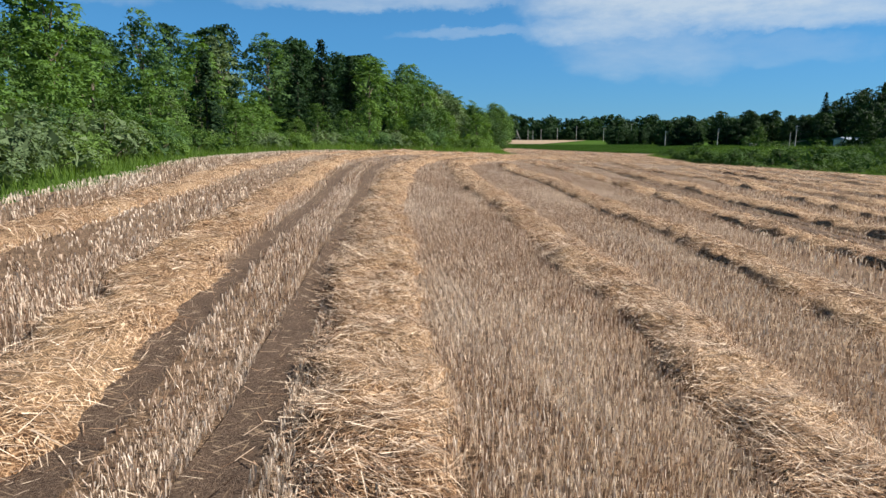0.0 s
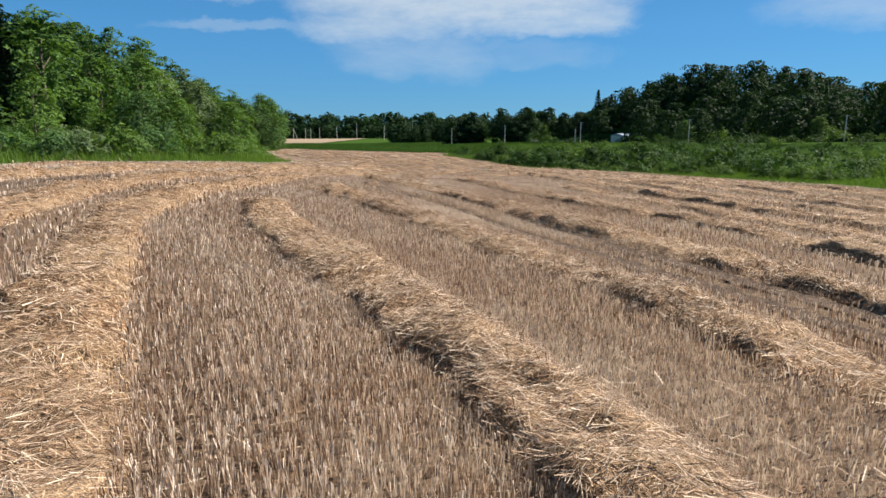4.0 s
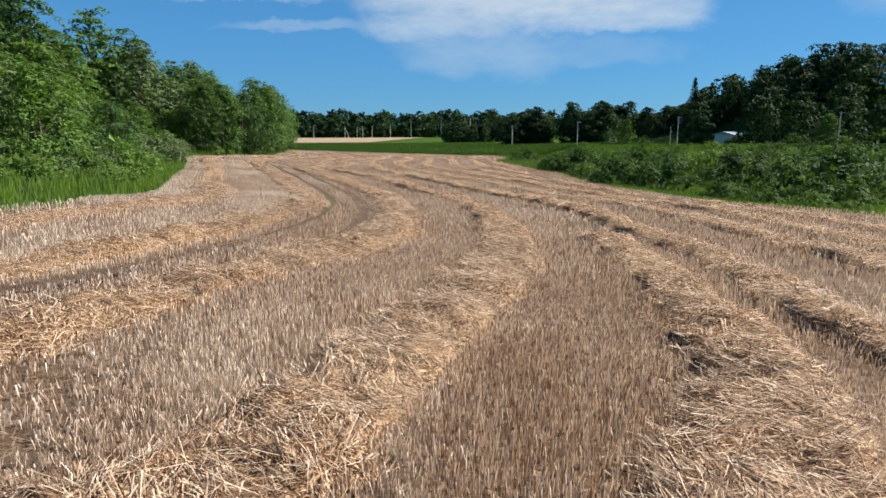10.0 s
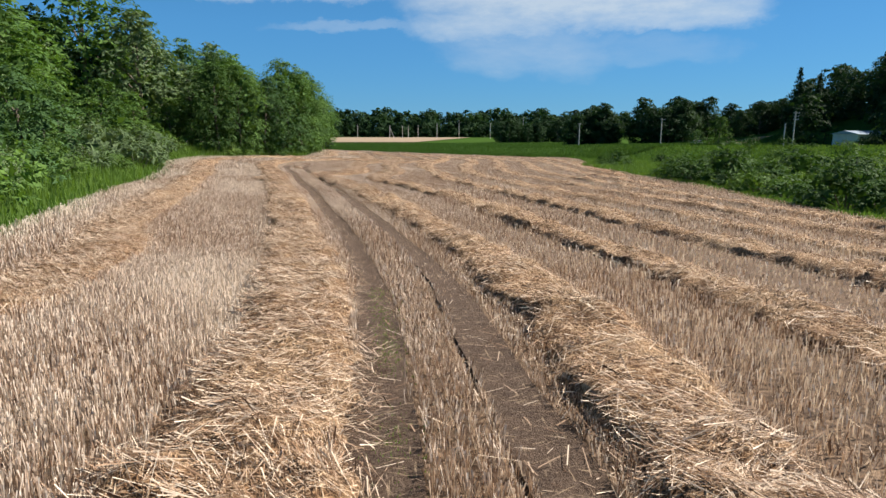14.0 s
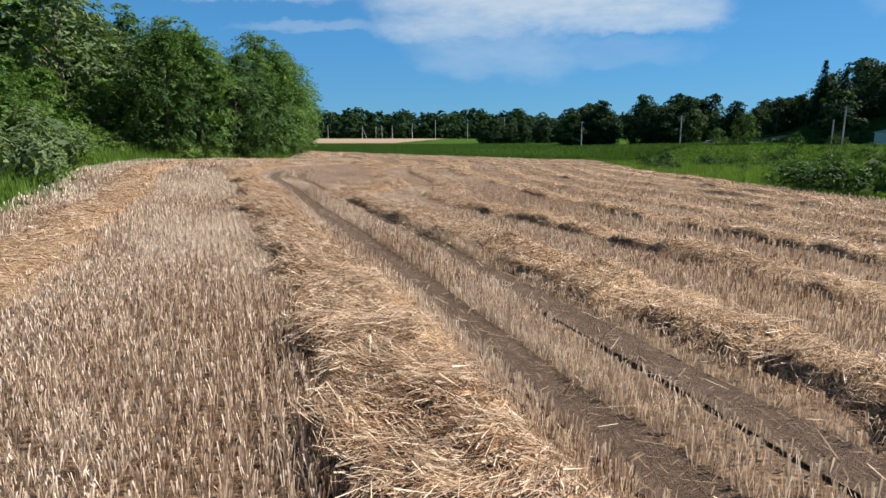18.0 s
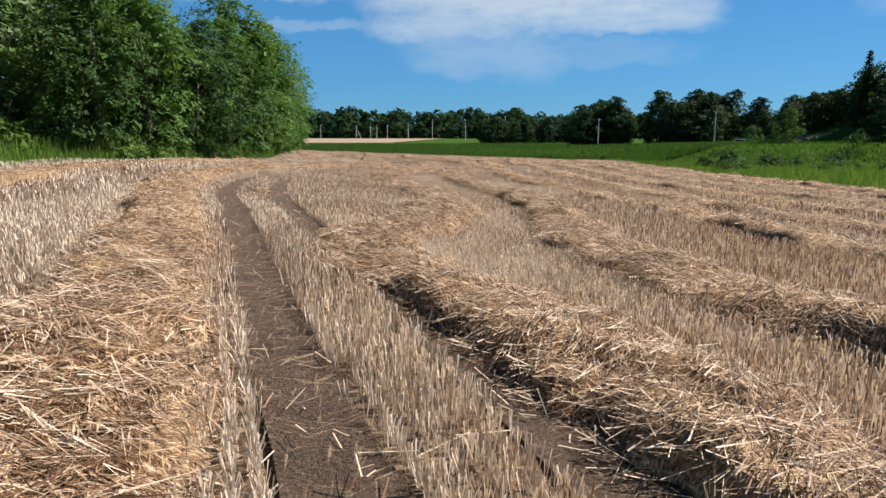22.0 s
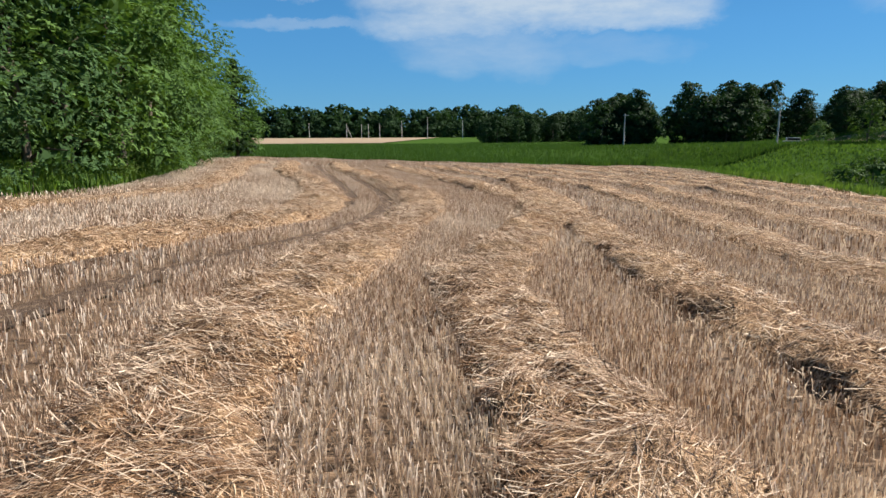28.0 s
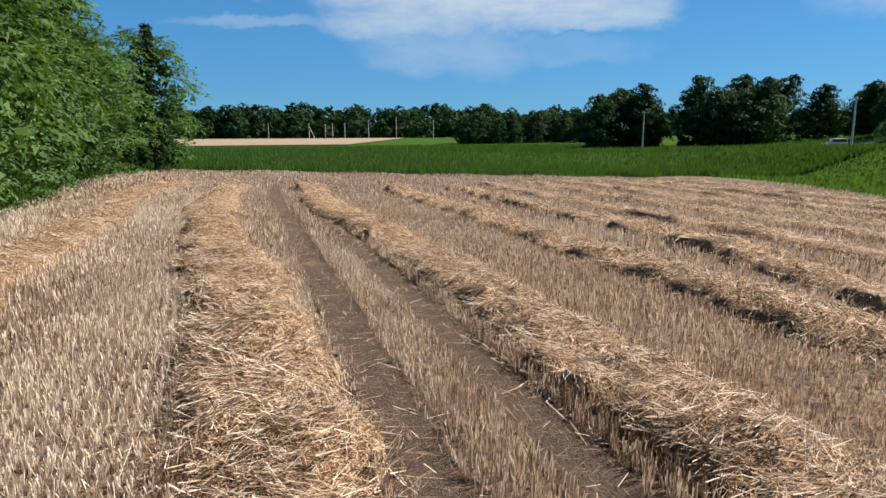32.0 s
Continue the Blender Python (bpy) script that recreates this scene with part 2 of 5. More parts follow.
TRACKS = {
    "tramline_left": [(-3.6, -60), (-3.7, -5), (-3.9, 6), (-4.3, 9.2), (-4.9, 15.4), (-5.8, 28), (-6.9, 44.2), (-6.2, 58), (-1, 68.5), (5.5, 74.8), (11.4, 80.4), (16, 86), (19.5, 92.5), (21.0, 98), (21.65, 105), (21.75, 111), (21.4, 118), (20.5, 126), (20, 131), (19.3, 136.5),
                      (18.4, 143), (17.4, 151.4), (16.6, 158), (17, 165), (19.3, 172), (21.6, 176), (23.6, 179), (25.7, 182.8), (27, 189), (27.2, 197), (27.1, 212), (27.3, 228)],
    "tramline_right": [(-1.9, -60), (-2, -5), (-2.2, 5.7), (-2.5, 9.3), (-3.2, 18.2), (-4.2, 30), (-5.3, 45), (-4.5, 57.5), (0.4, 67.2), (6.6, 73.3), (12.6, 79), (17.4, 84.8), (21.2, 91.5), (22.6, 97.3), (23.1, 104.5), (23.4, 111), (23.0, 118), (22.2, 126), (21.6, 131), (20.8, 137),
                       (20, 143), (18.9, 150.5), (18.2, 158), (18.7, 164.5), (20.8, 171), (23.3, 175.4), (25.3, 178.5), (27.2, 182.6), (28.4, 188), (28.65, 196), (28.4, 212), (28.6, 228)],
    "second_tramline_left": [(17, -60), (16.8, 0), (15.6, 20), (14.2, 36), (13.1, 43), (12.3, 48.5), (12.2, 55), (11.5, 60.8), (10.9, 66)],
    "second_tramline_right": [(18.4, -60), (18.2, 0), (17, 20), (15.5, 36), (14.5, 43), (13.8, 49), (13.9, 54), (13.3, 60), (12.6, 65.5), (12.0, 71)],
}

# ---- materials ----
def material(name, build, rough=0.9):
    m = bpy.data.materials.new(name)
    m.use_nodes = True
    nt = m.node_tree
    b = nt.nodes["Principled BSDF"]
    b.inputs["Roughness"].default_value = rough
    b.inputs["Specular IOR Level"].default_value = 0.2
    build(nt, nt.nodes, nt.links, b)
    return m


def noise_node(n, l, scale, detail=4.0, rough=0.6, coord=None, stretch=None):
    t = n.new("ShaderNodeTexNoise")
    t.inputs["Scale"].default_value, t.inputs["Detail"].default_value, t.inputs["Roughness"].default_value = scale, detail, rough
    if coord is None:
        coord = n.new("ShaderNodeTexCoord").outputs["Object"]
    if stretch:
        mp = n.new("ShaderNodeMapping")
        mp.inputs["Scale"].default_value = stretch
        l.new(coord, mp.inputs["Vector"])
        coord = mp.outputs["Vector"]
    l.new(coord, t.inputs["Vector"])
    return t.outputs["Fac"]


def ramp(n, l, fac, stops):
    r = n.new("ShaderNodeValToRGB")
    e = r.color_ramp.elements
    while len(e) < len(stops):
        e.new(0.5)
    for q, (p, c) in zip(e, stops):
        q.position, q.color = p, (*c, 1)
    l.new(fac, r.inputs["Fac"])
    return r.outputs["Color"]


def mix(n, l, fac, a, b, mode='MIX'):
    m = n.new("ShaderNodeMix")
    m.data_type, m.blend_type = 'RGBA', mode
    for key, v in ((0, fac), (6, a), (7, b)):
        if isinstance(v, (int, float)):
            m.inputs[key].default_value = v
        elif isinstance(v, tuple):
            m.inputs[key].default_value = (*v, 1)
        else:
            l.new(v, m.inputs[key])
    return m.outputs[2]


def bump(n, l, b, height, strength, dist=0.05):
    u = n.new("ShaderNodeBump")
    u.inputs["Strength"].default_value, u.inputs["Distance"].default_value = strength, dist
    l.new(height, u.inputs["Height"])
    l.new(u.outputs["Normal"], b.inputs["Normal"])


def strokes(n, l, scale, thin, turns):
    """Straw-like strokes lying in several directions: the highest of some stretched noises."""
    out = None
    for i, a in enumerate(turns):
        mp = n.new("ShaderNodeMapping")
        mp.inputs["Rotation"].default_value = (0, 0, radians(a))
        mp.inputs["Location"].default_value = (i * 3.7, i * 1.3, 0)
        l.new(n.new("ShaderNodeTexCoord").outputs["Object"], mp.inputs["Vector"])
        f = noise_node(n, l, scale, 2.0, 0.5, mp.outputs["Vector"], (thin, 1.0, 0.35))
        if out is None:
            out = f
        else:
            m = n.new("ShaderNodeMath")
            m.operation = 'MAXIMUM'
            l.new(out, m.inputs[0])
            l.new(f, m.inputs[1])
            out = m.outputs[0]
    return out


def soil_build(nt, n, l, b):
    big, mid, fine = noise_node(n, l, 0.12, 3), noise_node(n, l, 1.7, 5), noise_node(n, l, 26, 6, 0.7)
    base = ramp(n, l, mid, [(0.3, (0.05, 0.03, 0.018)), (0.7, (0.14, 0.088, 0.055))])
    litter = ramp(n, l, fine, [(0.45, (0.03, 0.019, 0.012)), (0.64, (0.19, 0.135, 0.09))])
    c = mix(n, l, 0.55, base, litter)
    lay = strokes(n, l, 34, 0.10, (10, 75, 130))
    c = mix(n, l, ramp(n, l, lay, [(0.57, (0, 0, 0)), (0.68, (0.7, 0.7, 0.7))]), c, (0.36, 0.25, 0.16))
    c = mix(n, l, ramp(n, l, big, [(0.4, (0, 0, 0)), (0.7, (0.4, 0.4, 0.4))]), c, (0.17, 0.11, 0.068))
    l.new(c, b.inputs["Base Color"])
    bump(n, l, b, fine, 0.7, 0.04)


def track_build(nt, n, l, b):
    mid, fine = noise_node(n, l, 2.3, 5), noise_node(n, l, 30, 5, 0.7)
    c = ramp(n, l, mid, [(0.3, (0.048, 0.028, 0.018)), (0.7, (0.115, 0.072, 0.047))])
    c = mix(n, l, 0.35, c, ramp(n, l, fine, [(0.4, (0.05, 0.032, 0.022)), (0.62, (0.25, 0.19, 0.14))]))
    lay = strokes(n, l, 30, 0.10, (20, 95, 150))
    c = mix(n, l, ramp(n, l, lay, [(0.63, (0, 0, 0)), (0.73, (0.7, 0.7, 0.7))]), c, (0.42, 0.31, 0.20))
    l.new(c, b.inputs["Base Color"])
    bump(n, l, b, fine, 1.0, 0.06)


def straw_build(dark, mids, light, brown=(0.2, 0.12, 0.06), pale=(0.84, 0.74, 0.60), toned=False):
    def build(nt, n, l, b):
        g = n.new("ShaderNodeNewGeometry")
        c = ramp(n, l, g.outputs["Random Per Island"], [(0.0, tuple(v * 0.6 for v in dark)), (0.2, dark), (0.5, mids), (0.88, light), (1.0, tuple(min(1, v * 1.12) for v in light))])
        patch = noise_node(n, l, 0.35, 4)
        c = mix(n, l, ramp(n, l, patch, [(0.45, (0, 0, 0)), (0.75, (0.4, 0.4, 0.4))]), c, brown)
        if toned:
            at = n.new("ShaderNodeAttribute")
            at.attribute_name = "tone"
            c = mix(n, l, ramp(n, l, at.outputs["Fac"], [(0.5, (0, 0, 0)), (1.0, (0.7, 0.7, 0.7))]), c, pale)
            c = mix(n, l, ramp(n, l, at.outputs["Fac"], [(0.0, (0.3, 0.3, 0.3)), (0.5, (0, 0, 0))]), c, brown)
        else:
            wide = noise_node(n, l, 0.07, 3)
            c = mix(n, l, ramp(n, l, wide, [(0.5, (0, 0, 0)), (0.68, (0.45, 0.45, 0.45))]), c, pale)
        l.new(c, b.inputs["Base Color"])
        b.inputs["Roughness"].default_value = 0.6
        t = n.new("ShaderNodeBsdfTranslucent")
        l.new(mix(n, l, 1.0, c, (1.0, 0.92, 0.76), 'MULTIPLY'), t.inputs["Color"])
        s = n.new("ShaderNodeMixShader")
        s.inputs[0].default_value = 0.26 if toned else 0.12
        l.new(b.outputs[0], s.inputs[1])
        l.new(t.outputs[0], s.inputs[2])
        l.new(s.outputs[0], n["Material Output"].inputs["Surface"])
    return build


def mound_build(nt, n, l, b):
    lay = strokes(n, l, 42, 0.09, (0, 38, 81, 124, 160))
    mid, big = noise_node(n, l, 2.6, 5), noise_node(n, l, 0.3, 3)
    # shade in the gaps between stalks is painted in: near-black where strokes are low
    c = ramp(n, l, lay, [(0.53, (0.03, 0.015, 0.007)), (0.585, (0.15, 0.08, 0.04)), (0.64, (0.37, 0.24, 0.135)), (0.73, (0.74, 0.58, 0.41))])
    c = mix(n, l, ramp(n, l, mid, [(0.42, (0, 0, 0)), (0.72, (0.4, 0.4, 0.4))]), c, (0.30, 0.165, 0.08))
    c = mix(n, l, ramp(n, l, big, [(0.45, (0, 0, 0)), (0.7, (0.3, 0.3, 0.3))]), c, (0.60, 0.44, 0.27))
    l.new(c, b.inputs["Base Color"])
    bump(n, l, b, lay, 1.0, 0.10)


def leaf_build(dark, mids, light, thin=0.35):
    def build(nt, n, l, b):
        g, o = n.new("ShaderNodeNewGeometry"), n.new("ShaderNodeObjectInfo")
        c = ramp(n, l, g.outputs["Random Per Island"], [(0.0, dark), (0.5, mids), (1.0, light)])
        c = mix(n, l, 0.6, c, ramp(n, l, o.outputs["Random"], [(0.0, dark), (0.45, mids), (0.8, mids), (1.0, light)]))
        patch = noise_node(n, l, 0.6, 3)
        c = mix(n, l, ramp(n, l, patch, [(0.4, (0.0, 0.0, 0.0)), (0.7, (0.5, 0.5, 0.5))]), c, dark)
        l.new(c, b.inputs["Base Color"])
        b.inputs["Roughness"].default_value = 0.7
        b.inputs["Specular IOR Level"].default_value = 0.1
        t = n.new("ShaderNodeBsdfTranslucent")
        l.new(mix(n, l, 1.0, c, (1.2, 1.25, 0.5), 'MULTIPLY'), t.inputs["Color"])
        s = n.new("ShaderNodeMixShader")
        s.inputs[0].default_value = thin
        l.new(b.outputs[0], s.inputs[1])
        l.new(t.outputs[0], s.inputs[2])
        l.new(s.outputs[0], n["Material Output"].inputs["Surface"])
    return build


def bark_build(nt, n, l, b):
    c = ramp(n, l, noise_node(n, l, 9, 6, 0.7, stretch=(1, 1, 0.15)), [(0.3, (0.05, 0.04, 0.03)), (0.7, (0.2, 0.17, 0.13))])
    l.new(c, b.inputs["Base Color"])
    bump(n, l, b, noise_node(n, l, 20, 5, 0.7, stretch=(1, 1, 0.2)), 0.8, 0.03)


def plain_build(c1, c2, scale):
    def build(nt, n, l, b):
        l.new(ramp(n, l, noise_node(n, l, scale, 5, 0.65), [(0.3, c1), (0.7, c2)]), b.inputs["Base Color"])
    return build


def dull_build(c1, c2, scale):
    def build(nt, n, l, b):
        b.inputs["Specular IOR Level"].default_value = 0.0
        c = ramp(n, l, noise_node(n, l, scale, 5, 0.65), [(0.3, c1), (0.7, c2)])
        l.new(mix(n, l, 0.5, c, ramp(n, l, noise_node(n, l, 7.0, 6, 0.7), [(0.35, c1), (0.65, c2)])), b.inputs["Base Color"])
    return build


SOIL = material("field_soil", soil_build)
TRACK = material("wheel_track_soil", track_build)
STUBBLE = material("stubble_straw", straw_build((0.18, 0.108, 0.07), (0.56, 0.425, 0.315), (0.90, 0.79, 0.67), (0.34, 0.22, 0.14), (0.76, 0.67, 0.565), True))
STRAW = material("cut_straw", straw_build((0.062, 0.032, 0.016), (0.385, 0.245, 0.15), (0.83, 0.69, 0.53), (0.23, 0.12, 0.06), (0.56, 0.42, 0.29)))
MOUND = material("straw_mound", mound_build)
GRASS = material("verge_grass", leaf_build((0.062, 0.112, 0.025), (0.135, 0.225, 0.048), (0.215, 0.32, 0.088), 0.48))
WET_GRASS = material("wet_strip_grass", leaf_build((0.042, 0.086, 0.02), (0.092, 0.168, 0.038), (0.155, 0.245, 0.066), 0.35))
CROP = material("green_crop", leaf_build((0.0338, 0.0713, 0.018), (0.0562, 0.116, 0.027), (0.0863, 0.154, 0.039)))
LEAF = material("broad_leaves", leaf_build((0.0399, 0.0836, 0.0238), (0.104, 0.195, 0.0446), (0.19, 0.309, 0.076), 0.32))
LEAF_BLUE = material("cool_leaves", leaf_build((0.0333, 0.0712, 0.0285), (0.0855, 0.163, 0.057), (0.157, 0.261, 0.095), 0.32))
LEAF_PALE = material("shrub_leaves", leaf_build((0.054, 0.104, 0.027), (0.113, 0.194, 0.045), (0.189, 0.279, 0.0765), 0.3))
LEAF_GREY = material("willow_leaves", leaf_build((0.0675, 0.108, 0.0495), (0.135, 0.194, 0.09), (0.225, 0.297, 0.153), 0.25))
LEAF_DEEP = material("deep_leaves", leaf_build((0.03, 0.064, 0.021), (0.085, 0.165, 0.042), (0.175, 0.29, 0.078), 0.3))
LEAF_SCRUB = material("scrub_leaves", leaf_build((0.0198, 0.0468, 0.0144), (0.0495, 0.104, 0.0252), (0.108, 0.184, 0.045), 0.22))
LEAF_DARK = material("far_leaves", leaf_build((0.0128, 0.0336, 0.0144), (0.0262, 0.06, 0.022), (0.041, 0.084, 0.027), 0.25))
NEEDLE = material("needles", leaf_build((0.0102, 0.0272, 0.0119), (0.0213, 0.051, 0.0204), (0.0425, 0.0808, 0.0306), 0.15))
BARK = material("bark", bark_build)
MEADOW = material("meadow_ground", dull_build((0.0298, 0.0638, 0.0127), (0.0638, 0.119, 0.0255), 0.4))
SAND = material("bare_tan_ground", plain_build((0.24, 0.176, 0.112), (0.352, 0.276, 0.188), 0.2))
CONCRETE = material("pole_concrete", plain_build((0.42, 0.40, 0.37), (0.58, 0.56, 0.52), 3.0), 0.8)
STEEL = material("galvanised_steel", plain_build((0.35, 0.36, 0.37), (0.5, 0.51, 0.52), 6.0), 0.5)
PAINT = material("white_wall_paint", plain_build((0.527, 0.527, 0.51), (0.663, 0.663, 0.646), 1.0), 0.7)
ROOF = material("blue_grey_roof_metal", plain_build((0.22, 0.28, 0.36), (0.32, 0.38, 0.45), 1.5), 0.5)
DARK = material("dark_glass_and_wire", plain_build((0.015, 0.016, 0.018), (0.03, 0.03, 0.03), 4.0), 0.4)
ROAD = material("asphalt", plain_build((0.045, 0.045, 0.046), (0.075, 0.073, 0.07), 2.0))


# ---- mesh helpers ----
def grow(name, verts, faces, mat, parent=None, smooth=False):
    """One mesh object from arrays; faces of one size."""
    verts, faces = np.asarray(verts, np.float32).reshape(-1, 3), np.asarray(faces, np.int32)
    me = bpy.data.meshes.new(name)
    k = faces.shape[1]
    me.vertices.add(len(verts))
    me.vertices.foreach_set("co", verts.ravel())
    me.loops.add(faces.size)
    me.loops.foreach_set("vertex_index", faces.ravel())
    me.polygons.add(len(faces))
    me.polygons.foreach_set("loop_start", np.arange(0, faces.size, k, dtype=np.int32))
    me.polygons.foreach_set("loop_total", np.full(len(faces), k, dtype=np.int32))
    if smooth:
        me.polygons.foreach_set("use_smooth", np.ones(len(faces), bool))
    me.update(calc_edges=True)
    me.materials.append(mat)
    ob = new(name, me)
    ob.parent = parent
    return ob


def quads(name, corners, mat, parent=None):
    """Loose quads, each an island: corners (n, 4, 3)."""
    n = len(corners)
    return grow(name, corners, np.arange(n * 4).reshape(n, 4), mat, parent)


def tris(name, corners, mat, parent=None):
    n = len(corners)
    return grow(name, corners, np.arange(n * 3).reshape(n, 3), mat, parent)


def part(name, bm, mat, parent, label=""):
    me = bpy.data.meshes.new(name)
    bm.to_mesh(me)
    bm.free()
    me.materials.append(mat)
    ob = new(name, me)
    ob.parent = parent
    if label:
        ob["label"] = label
    return ob


def grid_faces(rows, cols):
    i = np.arange(rows - 1)[:, None] * cols + np.arange(cols - 1)[None, :]
    return np.stack([i, i + 1, i + cols + 1, i + cols], -1).reshape(-1, 4)


def tube(points, radii, sides=7):
    """Vertices and quads of a tapered tube."""
    p = np.array(points, float)
    r = np.array(radii, float)
    d = np.gradient(p, axis=0)
    d /= np.linalg.norm(d, axis=1)[:, None] + 1e-9
    ref = np.where(np.abs(d[:, 2:3]) > 0.9, np.array([[1.0, 0, 0]]), np.array([[0, 0, 1.0]]))
    a = np.cross(d, ref)
    a /= np.linalg.norm(a, axis=1)[:, None]
    b = np.cross(d, a)
    ang = np.linspace(0, 2 * np.pi, sides, endpoint=False)
    v = p[:, None] + r[:, None, None] * (np.cos(ang)[None, :, None] * a[:, None] + np.sin(ang)[None, :, None] * b[:, None])
    f = []
    for i in range(len(p) - 1):
        for j in range(sides):
            k = (j + 1) % sides
            f.append((i * sides + j, i * sides + k, (i + 1) * sides + k, (i + 1) * sides + j))
    return v.reshape(-1, 3), np.array(f)


def join_tubes(list_of):
    vs, fs, n = [], [], 0
    for v, f in list_of:
        vs.append(v)
        fs.append(f + n)
        n += len(v)
    return np.vstack(vs), np.vstack(fs)


# ---- ground ----
def axis(fine_a, fine_b, step, ends):
    core = np.arange(fine_a, fine_b + step / 2, step)
    out, s, v = [], step, fine_b
    while v < ends[1]:
        s *= 1.18
        v += s
        out.append(v)
    low, s, v = [], step, fine_a
    while v > ends[0]:
        s *= 1.18
        v -= s
        low.append(v)
    return np.r_[low[::-1], core, out]


gx, gy = axis(-40, 110, 2.0, (-2200, 2200)), axis(-30, 300, 2.0, (-900, 3200))
GX, GY = np.meshgrid(gx, gy)
GZ = ground_z(GX, GY)
ground = grow("ground", np.stack([GX, GY, GZ], -1), grid_faces(len(gy), len(gx)), MEADOW, smooth=True)
tagged(ground, "green meadow ground rising to woods and falling to a wet strip", "ground", kind="structure")

# field soil laid on the ground inside the edge
fx, fy = np.arange(-24, 80, 0.75), np.arange(-60, 254, 0.75)
FX, FY = np.meshgrid(fx, fy)
ins = inside(FX, FY)
keep = ins[:-1, :-1] & ins[1:, :-1] & ins[:-1, 1:] & ins[1:, 1:]
FZ = field_z(FX, FY) + 0.05 + 0.02 * np.sin(FX * 2.1) * np.sin(FY * 1.7)
ff = grid_faces(len(fy), len(fx))[keep.ravel()]
used, inv = np.unique(ff, return_inverse=True)
field = grow("field_soil", np.stack([FX, FY, FZ], -1).reshape(-1, 3)[used], inv.reshape(-1, 4), SOIL, smooth=True)
tagged(field, "brown field soil covered with straw litter under the stubble", "field", kind="structure")


def soil_top(x, y):
    return field_z(x, y) + 0.05


# ---- windrows, wheel tracks, stubble ----
NEAR_ROWS = ("second", "third", "fourth", "inner_a", "inner_b", "inner_c", "inner_d", "loop_end", "turn", "fifth")
STEP = {k: 0.3 if k in NEAR_ROWS else 0.6 for k in ROWS}
LINES = {k: smooth_line(v, STEP[k]) for k, v in ROWS.items()}
RUTS = {k: smooth_line(v, 0.3) for k, v in TRACKS.items()}
MAIN = smooth_line([(0, -8), (0.5, 8), (2, 26), (8, 42), (14, 57), (19.5, 71), (22, 85), (21, 97), (18.5, 112), (18, 127), (19, 137), (21.5, 149), (24.5, 162), (26.2, 174), (26, 188), (27, 215)], 1.0)


def frame_of(line):
    d = np.gradient(line, axis=0)
    d /= np.linalg.norm(d, axis=1)[:, None]
    return d, np.c_[d[:, 1], -d[:, 0]]          # along, and to the right


def wobble(s, seed, size):
    r = np.random.default_rng(seed)
    out = 0
    for w, a in ((0.35, 0.35), (0.9, 0.35), (2.1, 0.3)):
        out = out + a * np.sin(s * w * r.uniform(0.8, 1.2) + r.uniform(0, 6.3))
    return size * out


def blurred(a, times):
    for _ in range(times):
        p = np.pad(a, 1, mode='edge')
        a = (p[:-2, 1:-1] + p[2:, 1:-1] + p[1:-1, :-2] + p[1:-1, 2:] + 2 * p[1:-1, 1:-1]) / 6
    return (a - a.mean()) / (a.std() + 1e-9)


